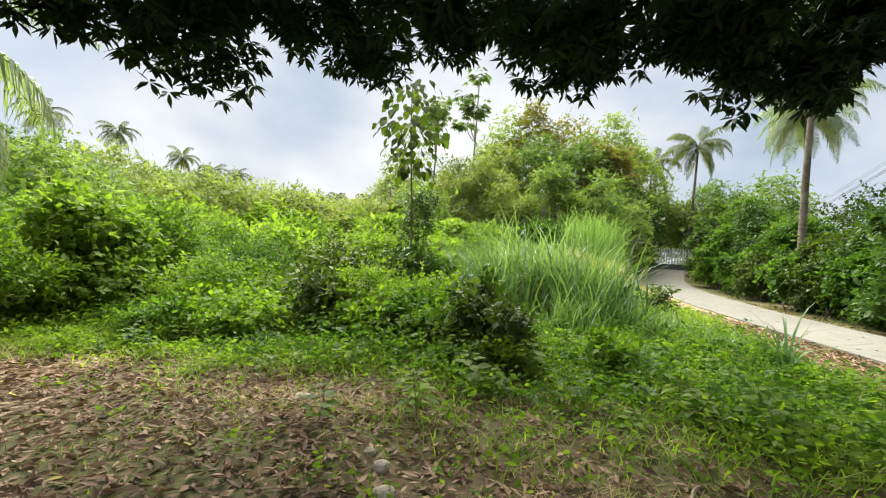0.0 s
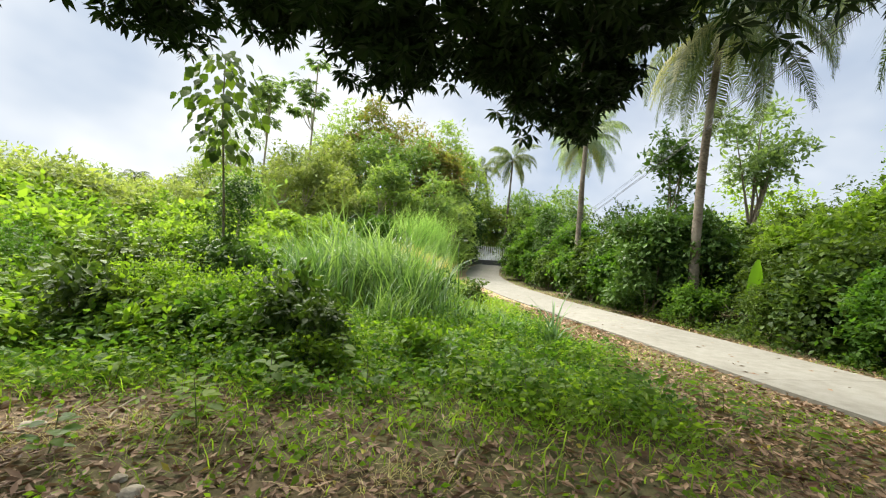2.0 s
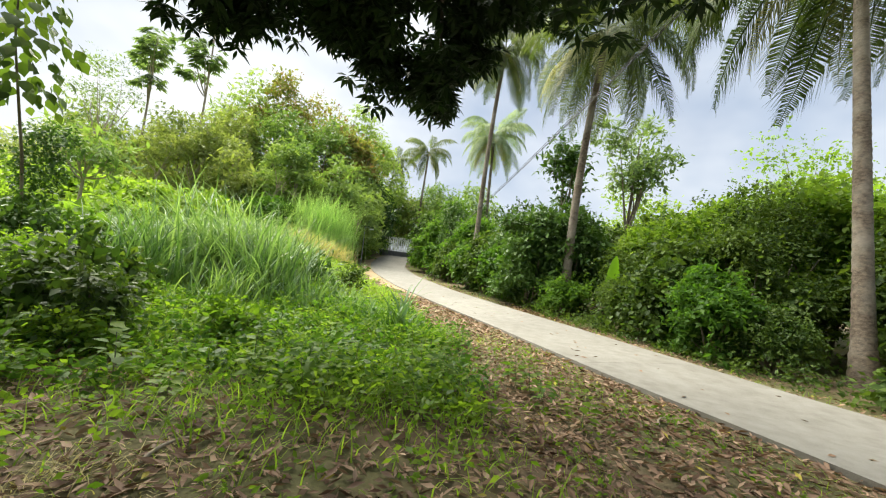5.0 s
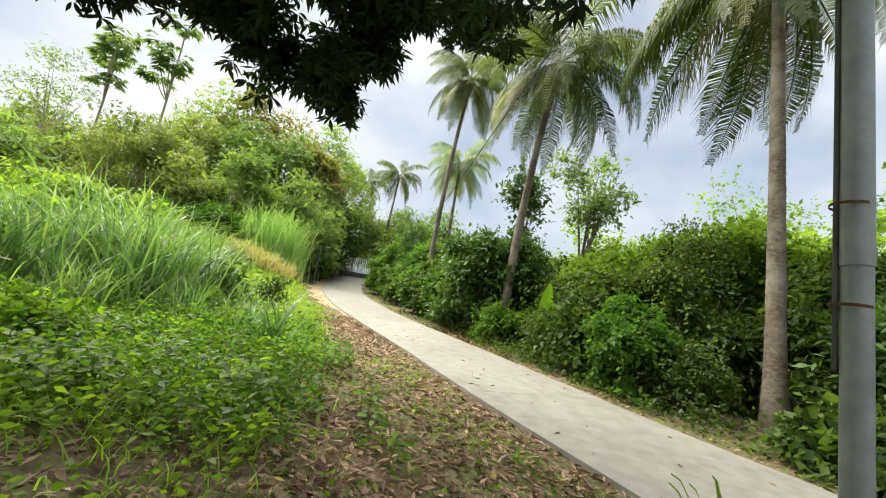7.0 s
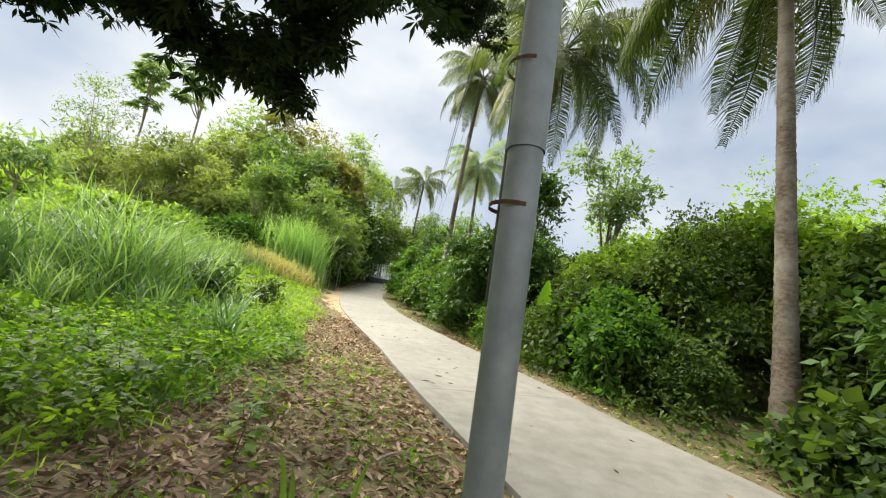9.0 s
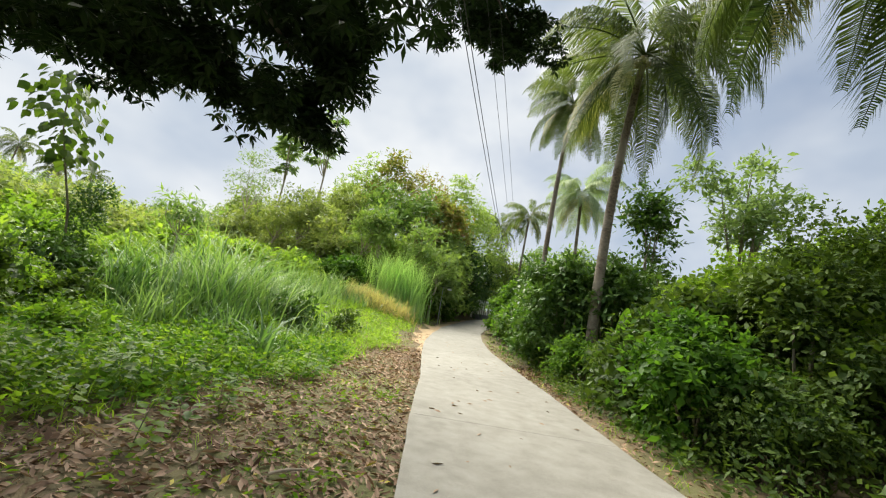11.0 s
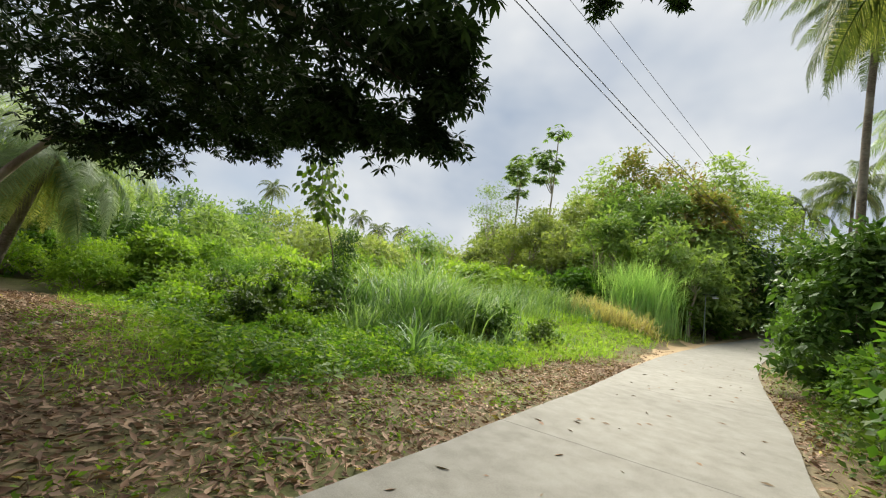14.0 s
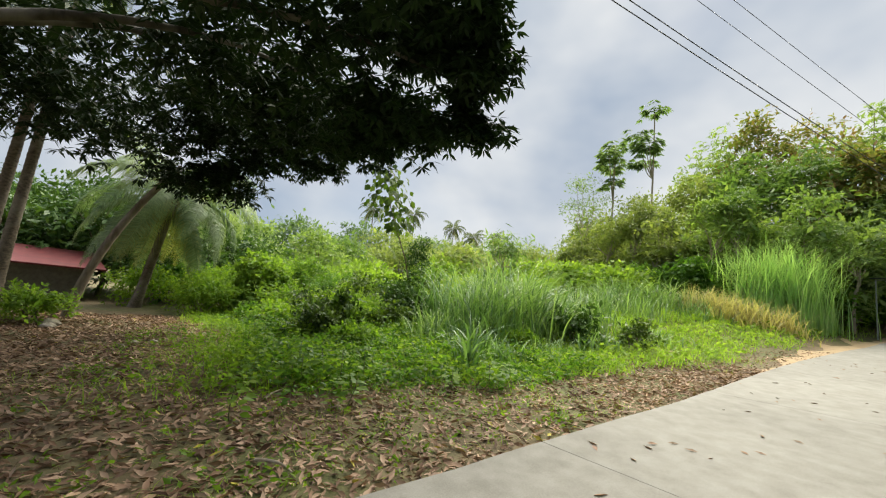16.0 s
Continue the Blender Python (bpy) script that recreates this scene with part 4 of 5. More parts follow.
def seedling():
    """A thin young tree with big leaves, its foot wrapped in creepers."""
    rng = np.random.default_rng(31)
    ob = thing("young_tree", -5.35, 10.4, "thin young tree with big heart-shaped leaves", "tree")
    pts = np.array([(0, 0, -0.1), (0.0, -0.1, 1.2), (0.1, -0.5, 2.6), (0.3, -1.1, 3.7), (0.45, -1.6, 4.7), (0.5, -1.8, 5.9)])
    fine = np.column_stack([np.interp(np.linspace(0, 5, 18), np.arange(6), pts[:, c]) for c in range(3)])
    part("stem", mesh_np("stem", *tube(fine, np.linspace(0.04, 0.012, 18), 7), smooth=True), BARK, ob)
    at, al = [], []
    for k in range(230):
        s = rng.uniform(0.6, 1.0)
        c = np.array([np.interp(s * 17, np.arange(18), fine[:, j]) for j in range(3)])
        a = rng.uniform(0, 2 * np.pi)
        reach = rng.uniform(0.15, 0.75) * (1.25 - 0.8 * abs(s - 0.8) / 0.2 * 0.5)
        at.append(c + (math.cos(a) * reach, math.sin(a) * reach, rng.uniform(-0.1, 0.2)))
        al.append((math.cos(a) * 0.6, math.sin(a) * 0.6, -0.8))
    at, al = np.array(at), np.array(al)
    part("foliage", mesh_np("foliage", *leaves(at, al, np.array([0, 0, 1.0]) + al * 0.5 + rng.normal(size=at.shape) * 0.3, rng.uniform(0.18, 0.32, len(at)), 0.8, BLADE)), VINE, ob)
    lumps = np.array([(0, 0, z, 0.30 + 0.08 * math.sin(z * 3)) for z in np.arange(0.3, 3.5, 0.3)] + [(0.25, 0.1, 3.2, 0.34), (0.1, 0.0, 2.6, 0.4)])
    part("creepers", mesh_np("creepers", *clothe(rng, lumps, 3600, 0.10, 0.6, 4, 0.5)), DARK_BUSH, ob, "dark creepers wrapped round the stem")


seedling()
tree("small_tree", -8.6, 17.0, 4.6, (1.2, 1.2, 1.4), 0.3, 900, TREE, "small tree with long drooping leaf sprays", 604, PALE_BARK, 0.06, 9, 0.4, base=0.75, ratio=0.25, droop=0.7)


def umbrella_tree(x, y, top, label, seed, lean=(0.3, 0)):
    """A bare pole with a flat rosette of long-stalked leaves at its top and side branches."""
    rng = np.random.default_rng(seed)
    ob = thing("umbrella_tree", x, y, label, "tree", "slender umbrella trees")
    h = top - float(gz(x, y))
    pts = bend((0, 0, -0.1), (lean[0], lean[1], h), (0.15, 0, 0), 12)
    limbs = [tube(pts, np.linspace(0.13, 0.05, 12), 8)]
    heads = [pts[-1]]
    for k in range(4):
        q = pts[-1] * np.array([1, 1, 0]) + (rng.normal() * 1.0, rng.normal() * 1.0, h * rng.uniform(0.72, 0.9))
        limbs.append(tube(bend(pts[7], q, (0, 0, -0.3), 6), np.linspace(0.06, 0.03, 6), 6))
        heads.append(q)
    part("trunk", mesh_np("trunk", *merged(*limbs), smooth=True), PALE_BARK, ob)
    at, al = [], []
    for c in heads:
        for k in range(34):
            a, el2 = rng.uniform(0, 2 * np.pi), rng.uniform(-0.5, 0.7)
            d = np.array([math.cos(a), math.sin(a), el2])
            e = c + d * rng.uniform(0.4, 1.15)
            for j in range(6):
                b = a + (j - 2.5) * 0.55
                at.append(e)
                al.append((math.cos(b), math.sin(b), -0.55))
    at, al = np.array(at), np.array(al)
    part("foliage", mesh_np("foliage", *leaves(at, al, np.array([0, 0, 1.0]) + rng.normal(size=at.shape) * 0.3, rng.uniform(0.45, 0.75, len(at)), 0.32)), HAZED_TREE, ob)


tree("airy_tree", -18.8, 34.0, 13.0, (2.6, 2.6, 3.6), 0.16, 2600, HAZED_TREE, "thin airy tree with sparse pale leaves", 603, PALE_BARK, 0.07, 14, 0.4, base=0.7)
umbrella_tree(-13.0, 35.6, 20.6, "slender umbrella tree with a tuft of leaves", 41)
umbrella_tree(-17.1, 35.6, 18.5, "slender umbrella tree with a tuft of leaves", 42)


# ---- grasses ----
def clump(name, x, y, radius, count, height, width, mat, label, seed, lean=0.35, flop=0.7, segs=5):
    rng = np.random.default_rng(seed)
    ob = thing(name, x, y, label, "grass clump", "grass clumps")
    xy = rng.normal(size=(count, 2)) * radius * 0.5
    z = gz(x + xy[:, 0], y + xy[:, 1]) - float(gz(x, y)) - 0.03
    part("blades", mesh_np("blades", *grass_blades(rng, xy, height, width, lean, flop, segs, z, 0.25)), mat, ob)
    return ob


for k, (x, y, r, n, h) in enumerate([(-0.4, 10.4, 1.0, 420, 2.1), (-1.8, 12.2, 1.2, 460, 2.2), (0.4, 9.6, 0.8, 300, 1.0), (-0.6, 12.4, 1.1, 400, 1.8), (-3.0, 12.8, 1.2, 380, 2.3), (1.3, 11.2, 0.8, 240, 0.55), (-3.2, 10.6, 0.9, 300, 2.1),
                                     (0.7, 13.4, 0.9, 240, 0.5), (-1.4, 15.2, 1.3, 380, 1.6), (0.5, 16.4, 1.0, 240, 0.5), (-3.6, 16.2, 1.3, 340, 1.6), (-0.8, 9.0, 0.7, 220, 1.1), (1.9, 9.2, 0.5, 120, 0.6), (2.6, 8.1, 0.25, 40, 0.95), (-5.4, 17.8, 1.3, 360, 1.6), (-4.0, 20.4, 1.3, 360, 1.5), (-6.0, 22.4, 1.3, 360, 1.6), (-2.4, 19.6, 1.3, 340, 1.3), (-6.4, 15.2, 1.2, 340, 1.6), (-3.6, 23.2, 1.3, 320, 1.4), (-1.6, 22.8, 1.1, 240, 1.0)]):
    clump("tall_grass", x, y, r, int(n * 0.8), h * (1.25, 1.5, 1.1)[k % 3], (0.05, 0.062, 0.04)[k % 3], TALL, "clump of tall blue-green grass in the field", 800 + k, (0.28, 0.2, 0.4)[k % 3], (0.6, 0.95, 0.5)[k % 3], 6)
for k, (x, y, r, n, h) in enumerate([(-2.6, 29.4, 1.2, 420, 2.8), (-1.7, 29.6, 1.2, 460, 3.2), (-0.8, 30.0, 1.1, 440, 3.5), (-0.3, 31.0, 0.7, 220, 3.2), (-3.4, 29.0, 1.0, 240, 2.2), (-1.2, 30.8, 1.2, 320, 3.6)]):
    clump("reed_grass", x, y, r * 1.35, int(n * 1.7), h * 1.3, 0.045, REED, "stand of tall pale reed grass by the road", 830 + k, 0.10, 0.42, 8)
for k, (x, y) in enumerate([(-1.9, 24.2), (-1.2, 24.6), (-0.5, 25.4), (-2.6, 24.4), (-2.0, 25.4), (-1.2, 26.2), (0.2, 26.6)]):
    clump("dry_grass", x, y, 0.9, 250, 1.4, 0.045, STRAW, "dry straw-coloured grass tussock", 850 + k, 0.35, 0.7)

rng = np.random.default_rng(60)
xy = scatter(rng, 54000, -14, 6, 2.6, 24, lambda x, y: green(x, y) * np.clip(1.3 - (y - 3) / 26, 0.25, 1))
tagged(new("grass", mesh_np("grass", *grass_blades(rng, xy, 0.14 + 0.3 * lush(xy[:, 0], xy[:, 1]), 0.014, 0.7, 0.9, 3))), "bright green grass covering the field", "grass", kind="stuff").data.materials.append(GRASS)
xy = scatter(rng, 36000, -18, 5, 11, 36, lambda x, y: green(x, y) * np.where(x > -8, 1, 0.6))
tagged(new("meadow_grass", mesh_np("meadow_grass", *grass_blades(rng, xy, np.where(xy[:, 0] > -1.0, 0.3, 0.55), 0.03, 0.5, 0.8, 3))), "knee-high yellow-green meadow grass", "grass", kind="stuff").data.materials.append(GRASS)
xy = scatter(rng, 20000, -5, 7, 1.6, 10, lambda x, y: (1 - green(x, y)) * ~on_road(x, y, 0.25) * 0.6 * (np.sin(x * 2.3) * np.sin(y * 1.9 + 1) > 0.1))
tagged(new("sparse_grass", mesh_np("sparse_grass", *grass_blades(rng, xy, 0.13, 0.008, 0.8, 0.9, 3))), "sparse short grass among dead leaves", "grass", kind="stuff").data.materials.append(GRASS)
xy = scatter(rng, 16000, 2, 11, -2, 46, lambda x, y: ((x - road_x(y) > 1.62) & (x - road_x(y) < 2.5)) | ((x - road_x(y) < -2.0) & (x - road_x(y) > -3.2) & (y > 14) & (y < 19)))
tagged(new("verge_grass", mesh_np("verge_grass", *grass_blades(rng, xy, 0.17, 0.012, 0.8, 0.9, 3))), "short yellowish grass along the road edges", "grass", kind="stuff").data.materials.append(LIGHT_BUSH)


def weeds(name, rng, xy, size, height, mat, label):
    n = len(xy)
    k = 9
    h = rng.uniform(0.1, 1.0, (n, k)) * height * rng.uniform(0.3, 1.2, (n, 1)) * (0.4 + lush(xy[:, :1], xy[:, 1:]))
    a = rng.uniform(0, 2 * np.pi, (n, k))
    z = gz(xy[:, 0], xy[:, 1])
    at = np.stack([xy[:, :1] + np.cos(a) * 0.07 + rng.normal(size=(n, k)) * 0.03, xy[:, 1:] + np.sin(a) * 0.07 + rng.normal(size=(n, k)) * 0.03, z[:, None] + h], -1).reshape(-1, 3)
    al = np.stack([np.cos(a), np.sin(a), rng.uniform(-0.6, 0.9, (n, k))], -1).reshape(-1, 3)
    v, f = leaves(at, al, np.array([0, 0, 0.7]) + rng.normal(size=at.shape) * 0.7, rng.uniform(0.5, 1.4, len(at)) * size, 0.5)
    tagged(new(name, mesh_np(name, v, f)), label, "weeds", kind="stuff").data.materials.append(mat)


weeds("ground_weeds", rng, scatter(rng, 11000, -12, 5, 3.0, 12, lambda x, y: green(x, y) ** 2), 0.08, 0.34, WEED, "low leafy weeds carpeting the field edge")
weeds("dark_weeds", rng, scatter(rng, 4500, -12, 4, 4.5, 11, lambda x, y: green(x, y)), 0.10, 0.45, BUSH, "darker leafy weeds between the bushes")
weeds("seedling_weeds", rng, scatter(rng, 1500, -6, 6, 0.8, 8, lambda x, y: (1 - green(x, y)) * ~on_road(x, y, 0.3) * (y > 2.2) * 0.6), 0.06, 0.12, WEED, "small seedlings among the fallen leaves")
weeds("field_weeds", rng, scatter(rng, 3600, -20, 3, 10, 30, lambda x, y: green(x, y)), 0.14, 0.35, LIGHT_BUSH, "tangle of bright weeds in the field")
weeds("hedge_weeds", rng, scatter(rng, 3500, 8, 12.5, 1, 32, lambda x, y: (x - road_x(y) > 2.0) & (x - road_x(y) < 3.4)), 0.10, 0.5, VINE, "leafy weeds at the foot of the hedge")


# ---- fallen leaves ----
def fallen(name, rng, xy, lo, hi, mat, label, lift=0.0):
    z = gz(xy[:, 0], xy[:, 1]) + lift + rng.uniform(0.004, 0.03, len(xy))
    a = rng.uniform(0, 2 * np.pi, len(xy))
    al = np.column_stack([np.cos(a), np.sin(a), rng.normal(size=len(xy)) * 0.28])
    nm = np.array([0, 0, 1.0]) + rng.normal(size=(len(xy), 3)) * 0.5
    v, f = leaves(np.column_stack([xy, z]), al, nm, rng.uniform(lo, hi, len(xy)), 0.32, CURL)
    tagged(new(name, mesh_np(name, v, f)), label, "fallen leaves", kind="stuff").data.materials.append(mat)


fallen("leaf_litter", rng, scatter(rng, 128000, -9, 8.6, -2.5, 16, lambda x, y: (1 - 0.8 * green(x, y)) * ~on_road(x, y, 0.02) * np.where(y > 6, 0.75, 1)), 0.05, 0.15, LITTER, "thick layer of dry brown fallen mango leaves")
fallen("verge_litter", rng, scatter(rng, 22000, 2, 11, -2, 24, lambda x, y: ((x - road_x(y) > 1.5) & (x - road_x(y) < 2.6)) | ((x - road_x(y) < -1.5) & (x - road_x(y) > -2.9) & (y > 9))), 0.05, 0.13, LITTER, "brown leaf scraps along the road edges")
for k in range(84):
    y = rng.uniform(2.5, 22)
    x = float(road_x(y)) + rng.uniform(-1.4, 1.4)
    v, f = leaves(np.zeros((1, 3)), np.array([[1.0, 0, 0]]), np.array([[0.1, 0.1, 1.0]]), rng.uniform(0.06, 0.16), 0.3, CURL)
    ob = new("fallen_leaf", mesh_np("fallen_leaf", v, f))
    ob.data.materials.append(LITTER)
    ob.matrix_basis = pose(x, y, float(np.interp(y, GY, GZ)) + 0.074, 0, 0, rng.uniform(0, 360))
    tagged(ob, "dry brown leaf lying on the concrete road", "leaf", "leaves on the road")


# ---- built things ----
def utility_pole():
    x, y = 5.4, 1.72
    ob = thing("utility_pole", x, y, "grey galvanised steel pole beside the path", "pole")
    part("lower_pipe", mesh_np("lower_pipe", *tube([(0, 0, -0.2), (0, 0, 0.6), (0, 0, 1.9)], [0.047, 0.047, 0.047], 24), smooth=True), STEEL, ob)
    part("upper_pipe", mesh_np("upper_pipe", *tube([(0, 0, 1.9), (0, 0, 4.0), (0, 0, 7.4)], [0.051, 0.05, 0.048], 24), smooth=True), STEEL, ob)
    part("conduit", mesh_np("conduit", *tube([(-0.032, 0.050, 1.5), (-0.032, 0.050, 3.0), (-0.032, 0.050, 7.2)], [0.010, 0.010, 0.010], 10), smooth=True), DARK_PIPE, ob, "thin dark conduit strapped to the pole")
    for z in (1.74, 2.14, 3.2):
        part("wire_tie", mesh_np("wire_tie", *tube([(-0.01, 0.016, z), (-0.01, 0.016, z + 0.012)], [0.064, 0.064], 20), smooth=True), RUST, ob, "rusty wire tie")


utility_pole()


def street_light():
    ob = thing("solar_street_light", 1.5, 33.4, "small solar street light on a thin pole", "street light")
    part("pole", mesh_np("pole", *tube([(0, 0, -0.1), (0, 0, 1.6), (0, 0, 3.1)], [0.035, 0.035, 0.03], 10), smooth=True), STEEL, ob)
    for nm, mat, c, s in (("solar_panel", LAMP_BLACK, (0.25, 0, 3.16), (0.9, 0.35, 0.03)), ("lamp_head", LAMP_WHITE, (0.55, 0, 2.98), (0.34, 0.16, 0.08)), ("arm", STEEL, (0.3, 0, 3.08), (0.6, 0.03, 0.03))):
        bm = bmesh.new()
        bmesh.ops.create_cube(bm, size=1)
        bmesh.ops.scale(bm, vec=s, verts=bm.verts)
        bmesh.ops.bevel(bm, geom=bm.edges[:], offset=0.008, segments=2, affect="EDGES")
        bmesh.ops.translate(bm, vec=c, verts=bm.verts)
        part(nm, bm, mat, ob)


street_light()


def box(c, s, bevel=0.0):
    bm = bmesh.new()
    bmesh.ops.create_cube(bm, size=1)
    bmesh.ops.scale(bm, vec=s, verts=bm.verts)
    if bevel:
        bmesh.ops.bevel(bm, geom=bm.edges[:], offset=bevel, segments=1, affect="EDGES")
    bmesh.ops.translate(bm, vec=c, verts=bm.verts)
    return bm


def far_gate():
    ob = thing("metal_gate", 5.6, 45.6, "pale upright-slatted gate across the road end", "gate", rz=-4)
    for k in range(18):
        part("slat", box((-2.3 + k * 0.235, 0.02 * (k % 2), 1.4), (0.15, 0.03, 1.6), 0.004), WHITE_WALL, ob)
    for z in (0.75, 1.4, 2.0):
        part("rail", box((-0.3, 0.08, z), (4.3, 0.05, 0.06), 0.004), STEEL, ob)
    part("plinth", box((-0.3, 0.05, 0.3), (4.3, 0.18, 0.62), 0.01), GATE_DARK, ob, "dark grey plinth under the slats")
    part("post", box((2.0, 0, 1.25), (0.32, 0.32, 2.6), 0.02), WHITE_WALL, ob, "white plastered gate post")
    part("post", box((-2.6, 0, 1.2), (0.2, 0.2, 2.5), 0.02), WHITE_WALL, ob, "white plastered gate post")


far_gate()

# overhead lines
for k, (dx, dz) in enumerate([(0.0, 0.0), (0.05, 0.09), (0.28, 0.42), (0.42, 0.6)]):
    v, f = tube(bend((4.57 + dx, -16, 7.8 + dz), (7.45 + dx, 32.6, 4.1 + dz), (0, 0, -0.7), 24), np.full(24, 0.007 if k < 2 else 0.004), 5)
    tagged(new("overhead_wire", mesh_np("overhead_wire", v, f, True)), "thin black overhead cable above the road", "cable", "overhead wires").data.materials.append(CABLE)


def house():
    ob = thing("house", -16.9, -7.0, "low house with a dark red sheet roof", "house", rz=-68, scale=1.18)
    part("wall", box((0, 0, 0.7), (7, 5, 1.6)), HOUSE_SHADE, ob)
    bm = bmesh.new()
    vs = [bm.verts.new(c) for c in ((-4, -3.2, 1.5), (4, -3.2, 1.5), (4, 0, 2.2), (-4, 0, 2.2), (4, 3.2, 1.5), (-4, 3.2, 1.5), (-4, -3.2, 1.44), (4, -3.2, 1.44), (4, 0, 2.14), (-4, 0, 2.14), (4, 3.2, 1.44), (-4, 3.2, 1.44))]
    for f in ((0, 1, 2, 3), (3, 2, 4, 5), (6, 9, 8, 7), (9, 11, 10, 8), (0, 6, 7, 1), (5, 4, 10, 11), (1, 7, 8, 2), (2, 8, 10, 4), (0, 3, 9, 6), (3, 5, 11, 9)):
        bm.faces.new([vs[i] for i in f])
    part("roof", bm, RED_ROOF, ob)
    part("awning", box((2.8, 3.3, 1.25), (4.5, 2.0, 0.05)), PALE_ROOF, ob, "pale corrugated awning")
    for x in (0.9, 2.8, 4.7):
        part("post", box((x, 4.2, 0.55), (0.08, 0.08, 1.4)), WHITE_WALL, ob)


house()

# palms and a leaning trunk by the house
palm(-12.7, 0.5, (-12.1, 1.3, 4.8), "short coconut palm with a wide crown by the house", 11, 34, 1.05, 0.2, old=14, nuts=4, foot=1.5, crown=SUNLIT_FRONDS)
palm(-7.6, -2.1, (-7.2, -1.6, 11.4), "tall coconut palm near the house", 12, 16, 0.7, 0.16, old=1, nuts=3)
palm(-8.0, -2.7, (-7.3, -2.0, 12.0), "tall slanting coconut palm near the house", 13, 16, 0.7, 0.16, old=1, nuts=3)


def leaning_trunk():
    ob = thing("leaning_trunk", -6.6, -0.1, "bare leaning tree trunk reaching into the mango crown", "tree trunk")
    z0 = float(gz(-6.6, -0.1))
    part("trunk", mesh_np("trunk", *tube(bend((0, 0, -0.1), (0.0, 2.1, 5.0 - z0), (-0.1, -0.35, 0.1), 14), np.linspace(0.14, 0.09, 14), 9, 0.04, np.random.default_rng(3)), smooth=True), BARK, ob)


leaning_trunk()
bush("croton_shrub", -5.2, -0.4, (0.7, 0.7, 0.85), 0.12, 1800, LIGHT_BUSH, "yellow-green garden shrub near the house", "shrub", 980)


def banana_leaf():
    ob = thing("banana_plant", 10.0, 12.3, "young banana plant with one upright leaf", "plant")
    s = np.linspace(0, 1, 14)
    rib = np.column_stack([0.05 * s, -0.05 * s, 0.3 + 2.1 * s])
    w = 0.26 * np.sin(np.pi * np.clip(s * 0.96 + 0.03, 0, 1)) ** 0.6
    v = np.concatenate([rib + np.column_stack([w, w * 0.3, 0 * w]), rib, rib - np.column_stack([w, -w * 0.4, 0 * w])])
    f = [(k, k + 1, 14 + k + 1, 14 + k) for k in range(13)] + [(14 + k, 15 + k, 29 + k, 28 + k) for k in range(13)]
    part("leaf", mesh_np("leaf", v, f, True), BANANA, ob)
    part("stem", mesh_np("stem", *tube([(0, 0, -0.05), (0, 0, 0.2), (0.01, 0, 0.5)], [0.07, 0.06, 0.03], 10), smooth=True), GREEN_STEM, ob)


banana_leaf()


def spiky_plant():
    """Long strap leaves that rise and arch over from one foot."""
    rng = np.random.default_rng(990)
    ob = thing("strap_leaf_plant", 5.02, 1.82, "strap-leaved plant with arching leaves beside the pole", "plant")
    for k in range(44):
        a, reach, top = k * 2.4, rng.uniform(0.12, 0.42), rng.uniform(0.75, 1.1)
        pts = bend((0, 0, 0), (math.cos(a) * reach, math.sin(a) * reach, top * rng.uniform(0.75, 1.0)), (0, 0, top * 0.25), 8)
        w = 0.011 * np.array([0.7, 1, 1.1, 1.1, 1, 0.8, 0.5, 0.05])
        side = np.array([-math.sin(a), math.cos(a), 0.0])
        v = np.concatenate([pts + side * w[:, None], pts + (0, 0, -0.006), pts - side * w[:, None]])
        f = [(i, i + 1, 9 + i, 8 + i) for i in range(7)] + [(8 + i, 9 + i, 17 + i, 16 + i) for i in range(7)]
        part("leaf", mesh_np("leaf", v, f, True), GRASS, ob)


spiky_plant()


# ---- small things on the ground ----
def broad_weed(seed):
    """A soft-stemmed weed with broad leaves in tiers."""
    rng = np.random.default_rng(seed)
    ob = thing("broadleaf_weed", -1.0 - 0.5 * seed, 5.6, "broad-leaved green weed at the field edge", "weed", "broad-leaved weeds")
    h = 0.55
    part("stem", mesh_np("stem", *tube(bend((0, 0, -0.03), (0.06, 0.03, h), (0.03, 0, 0), 6), np.linspace(0.009, 0.004, 6), 5)), GREEN_STEM, ob)
    n = 22
    a, z = np.arange(n) * 2.4 + rng.random(n), np.linspace(0.12, h, n)
    reach = np.interp(z, [0.1, 0.4, h], [0.10, 0.09, 0.02])
    at = np.column_stack([np.cos(a) * reach, np.sin(a) * reach, z])
    al = np.column_stack([np.cos(a), np.sin(a), rng.uniform(-0.35, 0.35, n)])
    part("foliage", mesh_np("foliage", *leaves(at, al, np.array([0, 0, 1.0]) + rng.normal(size=(n, 3)) * 0.25, np.interp(z, [0.1, 0.35, h], [0.17, 0.22, 0.09]), 0.62, BLADE)), (WEED, BUSH, LIGHT_BUSH)[seed % 3], ob)
    return ob


BROAD = [broad_weed(k) for k in range(3)]
rng = np.random.default_rng(88)
for k in range(230):
    x, y = rng.uniform(-8, 4.2), rng.uniform(2.9, 8.5)
    if (x > -1.5 and y < 4.2) or rng.random() > float(green(x, y)) + 0.14 or y > 6.5 + 0.35 * x + 2.5:
        continue
    sc = rng.uniform(0.35, 0.95)
    copy_thing(BROAD[k % 3], pose(x, y, float(gz(x, y)), rng.uniform(-8, 8), rng.uniform(-8, 8), rng.uniform(0, 360)) @ Matrix.Diagonal((sc, sc, sc, 1)))


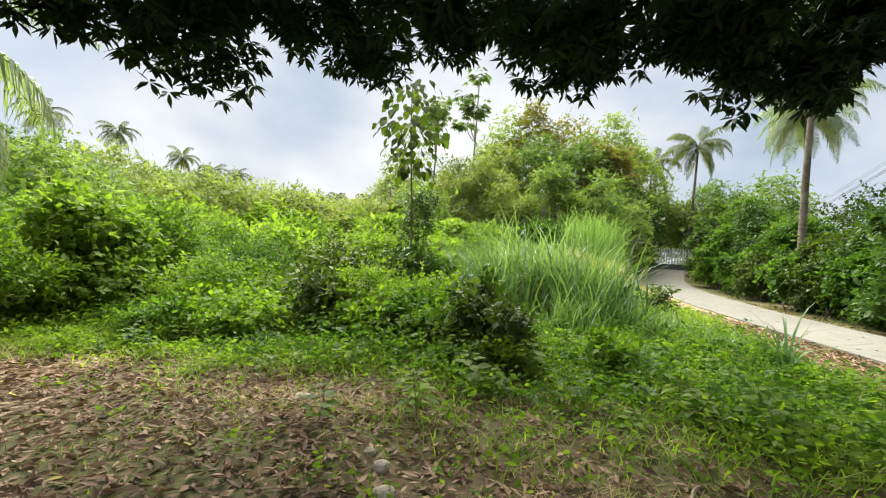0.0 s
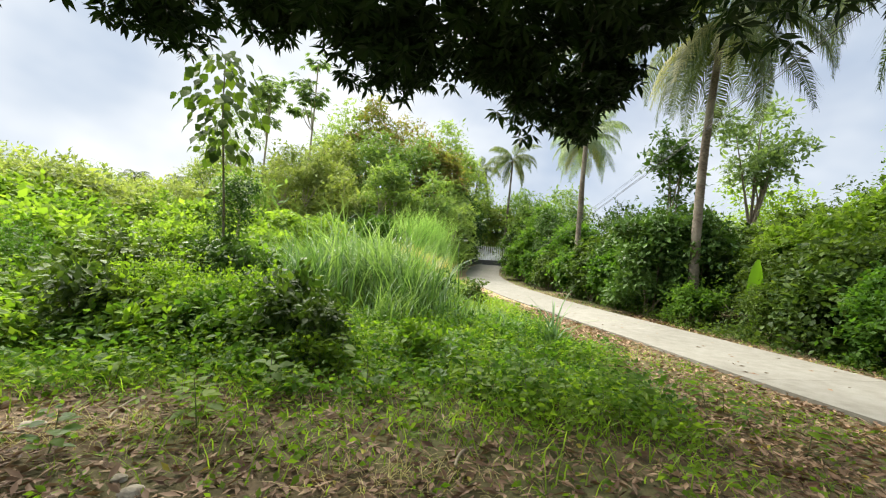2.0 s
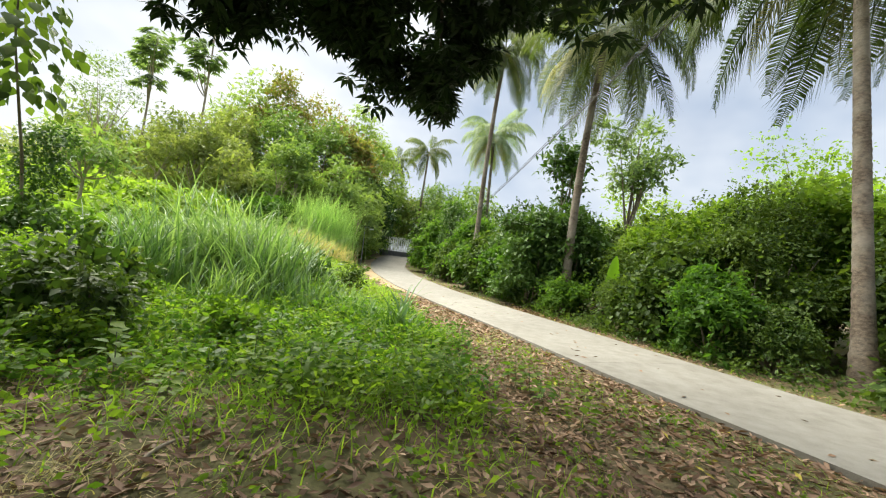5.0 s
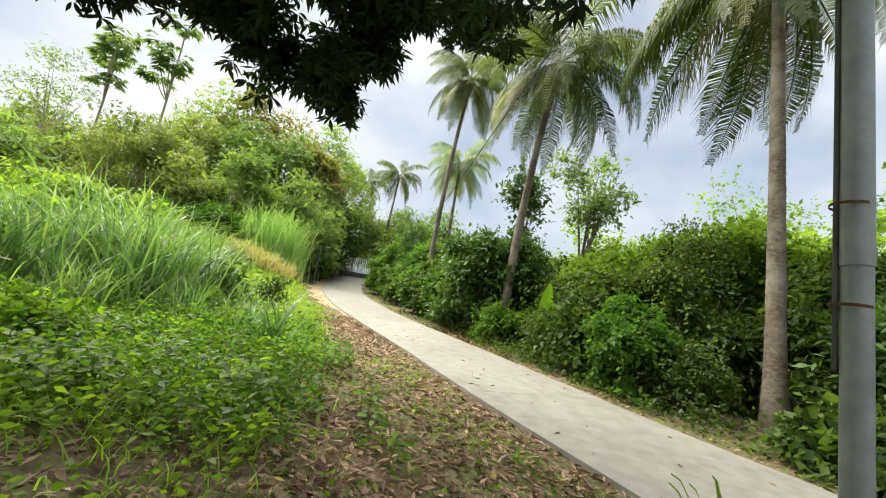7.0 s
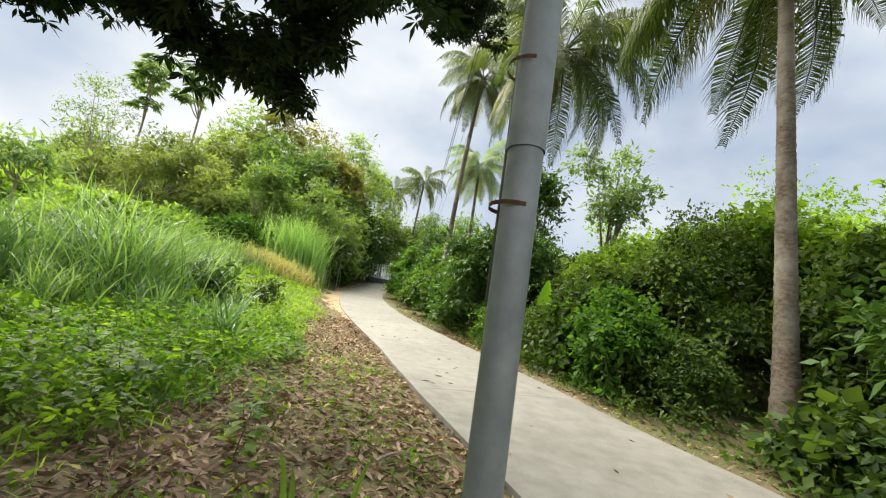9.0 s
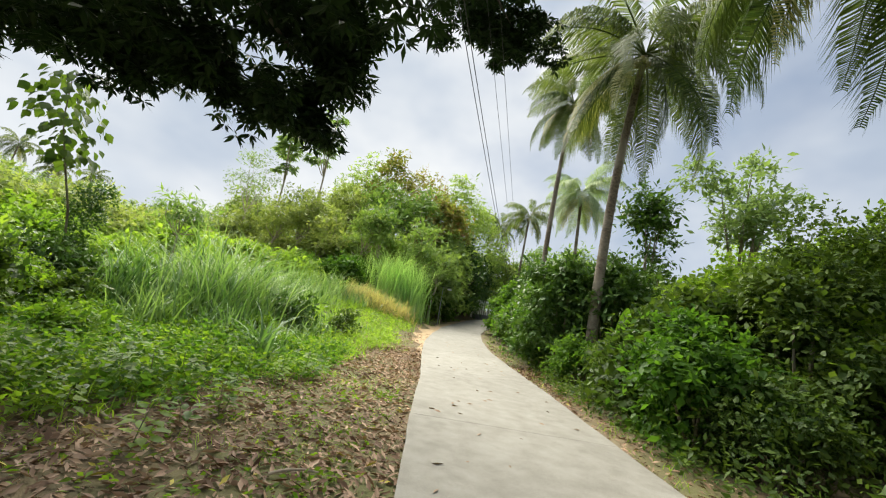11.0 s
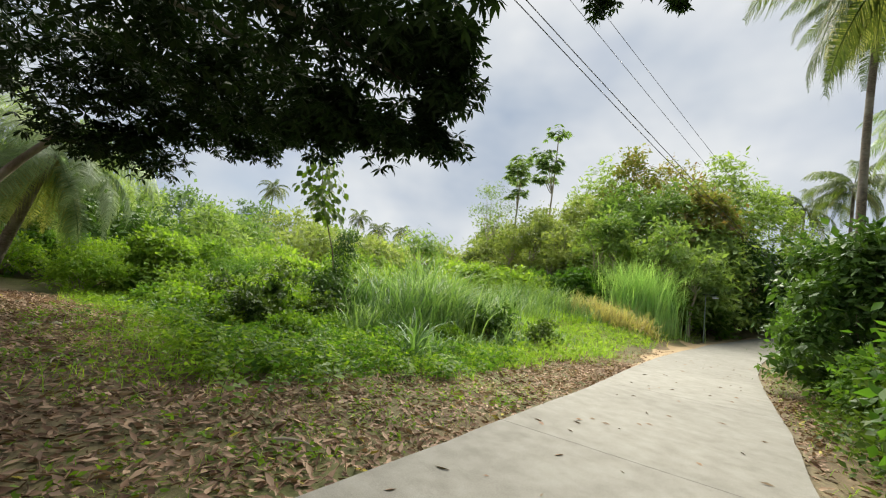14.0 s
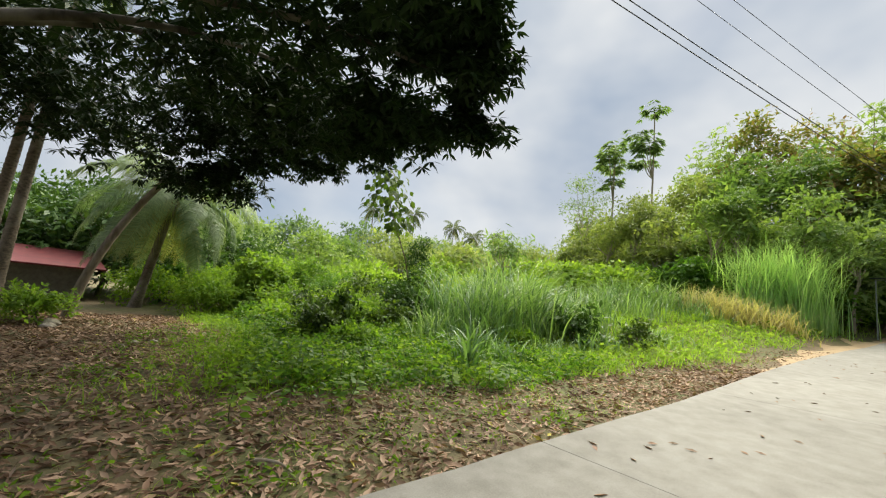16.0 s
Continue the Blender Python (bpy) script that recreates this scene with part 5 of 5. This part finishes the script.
def pebble(x, y, size, mat, label, seed, name="stone", flat=0.55):
    bm = bmesh.new()
    bmesh.ops.create_icosphere(bm, subdivisions=3, radius=size)
    for v in bm.verts:
        v.co *= 1 + 0.35 * noise.noise(v.co / size * 1.3 + Vector((seed, 0, 0)))
        v.co.z *= flat
    ob = new(name, bpy.data.meshes.new(name))
    bm.to_mesh(ob.data)
    bm.free()
    ob.data.materials.append(mat)
    ob.matrix_basis = pose(x, y, float(gz(x, y)) + size * flat * 0.45, 0, 0, seed * 40)
    tagged(ob, label, "stone", "stones among the leaves")


for k, (x, y, r) in enumerate([(-1.55, 2.75, 0.07), (-1.35, 2.45, 0.08), (-3.1, 3.6, 0.09), (-1.75, 2.9, 0.05), (10.2, 3.4, 0.08), (9.6, 4.4, 0.05), (-4.4, 0.2, 0.16), (-4.9, 0.1, 0.2)]):
    pebble(x, y, r, STONE, "pale rough stone half buried in dead leaves", k)
for k, (x, y, a, l) in enumerate([(-1.1, 2.2, 20, 0.5), (-2.6, 3.8, 100, 0.7), (0.6, 3.3, 60, 0.4), (3.5, 4.6, 140, 0.6), (-3.4, 3.3, 10, 0.45), (9.9, 3.9, 75, 0.7), (5.3, 4.4, 30, 0.4), (2.2, 2.8, 160, 0.5)]):
    rng = np.random.default_rng(60 + k)
    v, f = tube(bend((0, 0, 0), (l, 0.05, 0.01), (0, 0.04, 0.015), 7), np.linspace(0.016, 0.007, 7), 6, 0.1, rng)
    ob = new("dead_stick", mesh_np("dead_stick", v, f, True))
    ob.data.materials.append(PALE_BARK)
    ob.matrix_basis = pose(x, y, float(gz(x, y)) + 0.03, 0, 0, a)
    tagged(ob, "dry broken stick lying on dead leaves", "stick", "fallen sticks")
# straw blades add yellow where sun reaches the litter: a painted pool of light
rng = np.random.default_rng(91)
xy = np.concatenate([rng.normal(size=(260, 2)) * (0.45, 0.16) + c for c in ((-3.0, 3.4), (-2.3, 3.75), (-3.7, 3.2), (0.1, 3.2))])
tagged(new("dry_grass_mat", mesh_np("dry_grass_mat", *grass_blades(rng, xy, 0.13, 0.008, 1.4, 0.9, 3))), "flattened dry grass, its yellow standing for sunlight on the ground", "dry grass", kind="stuff").data.materials.append(STRAW)
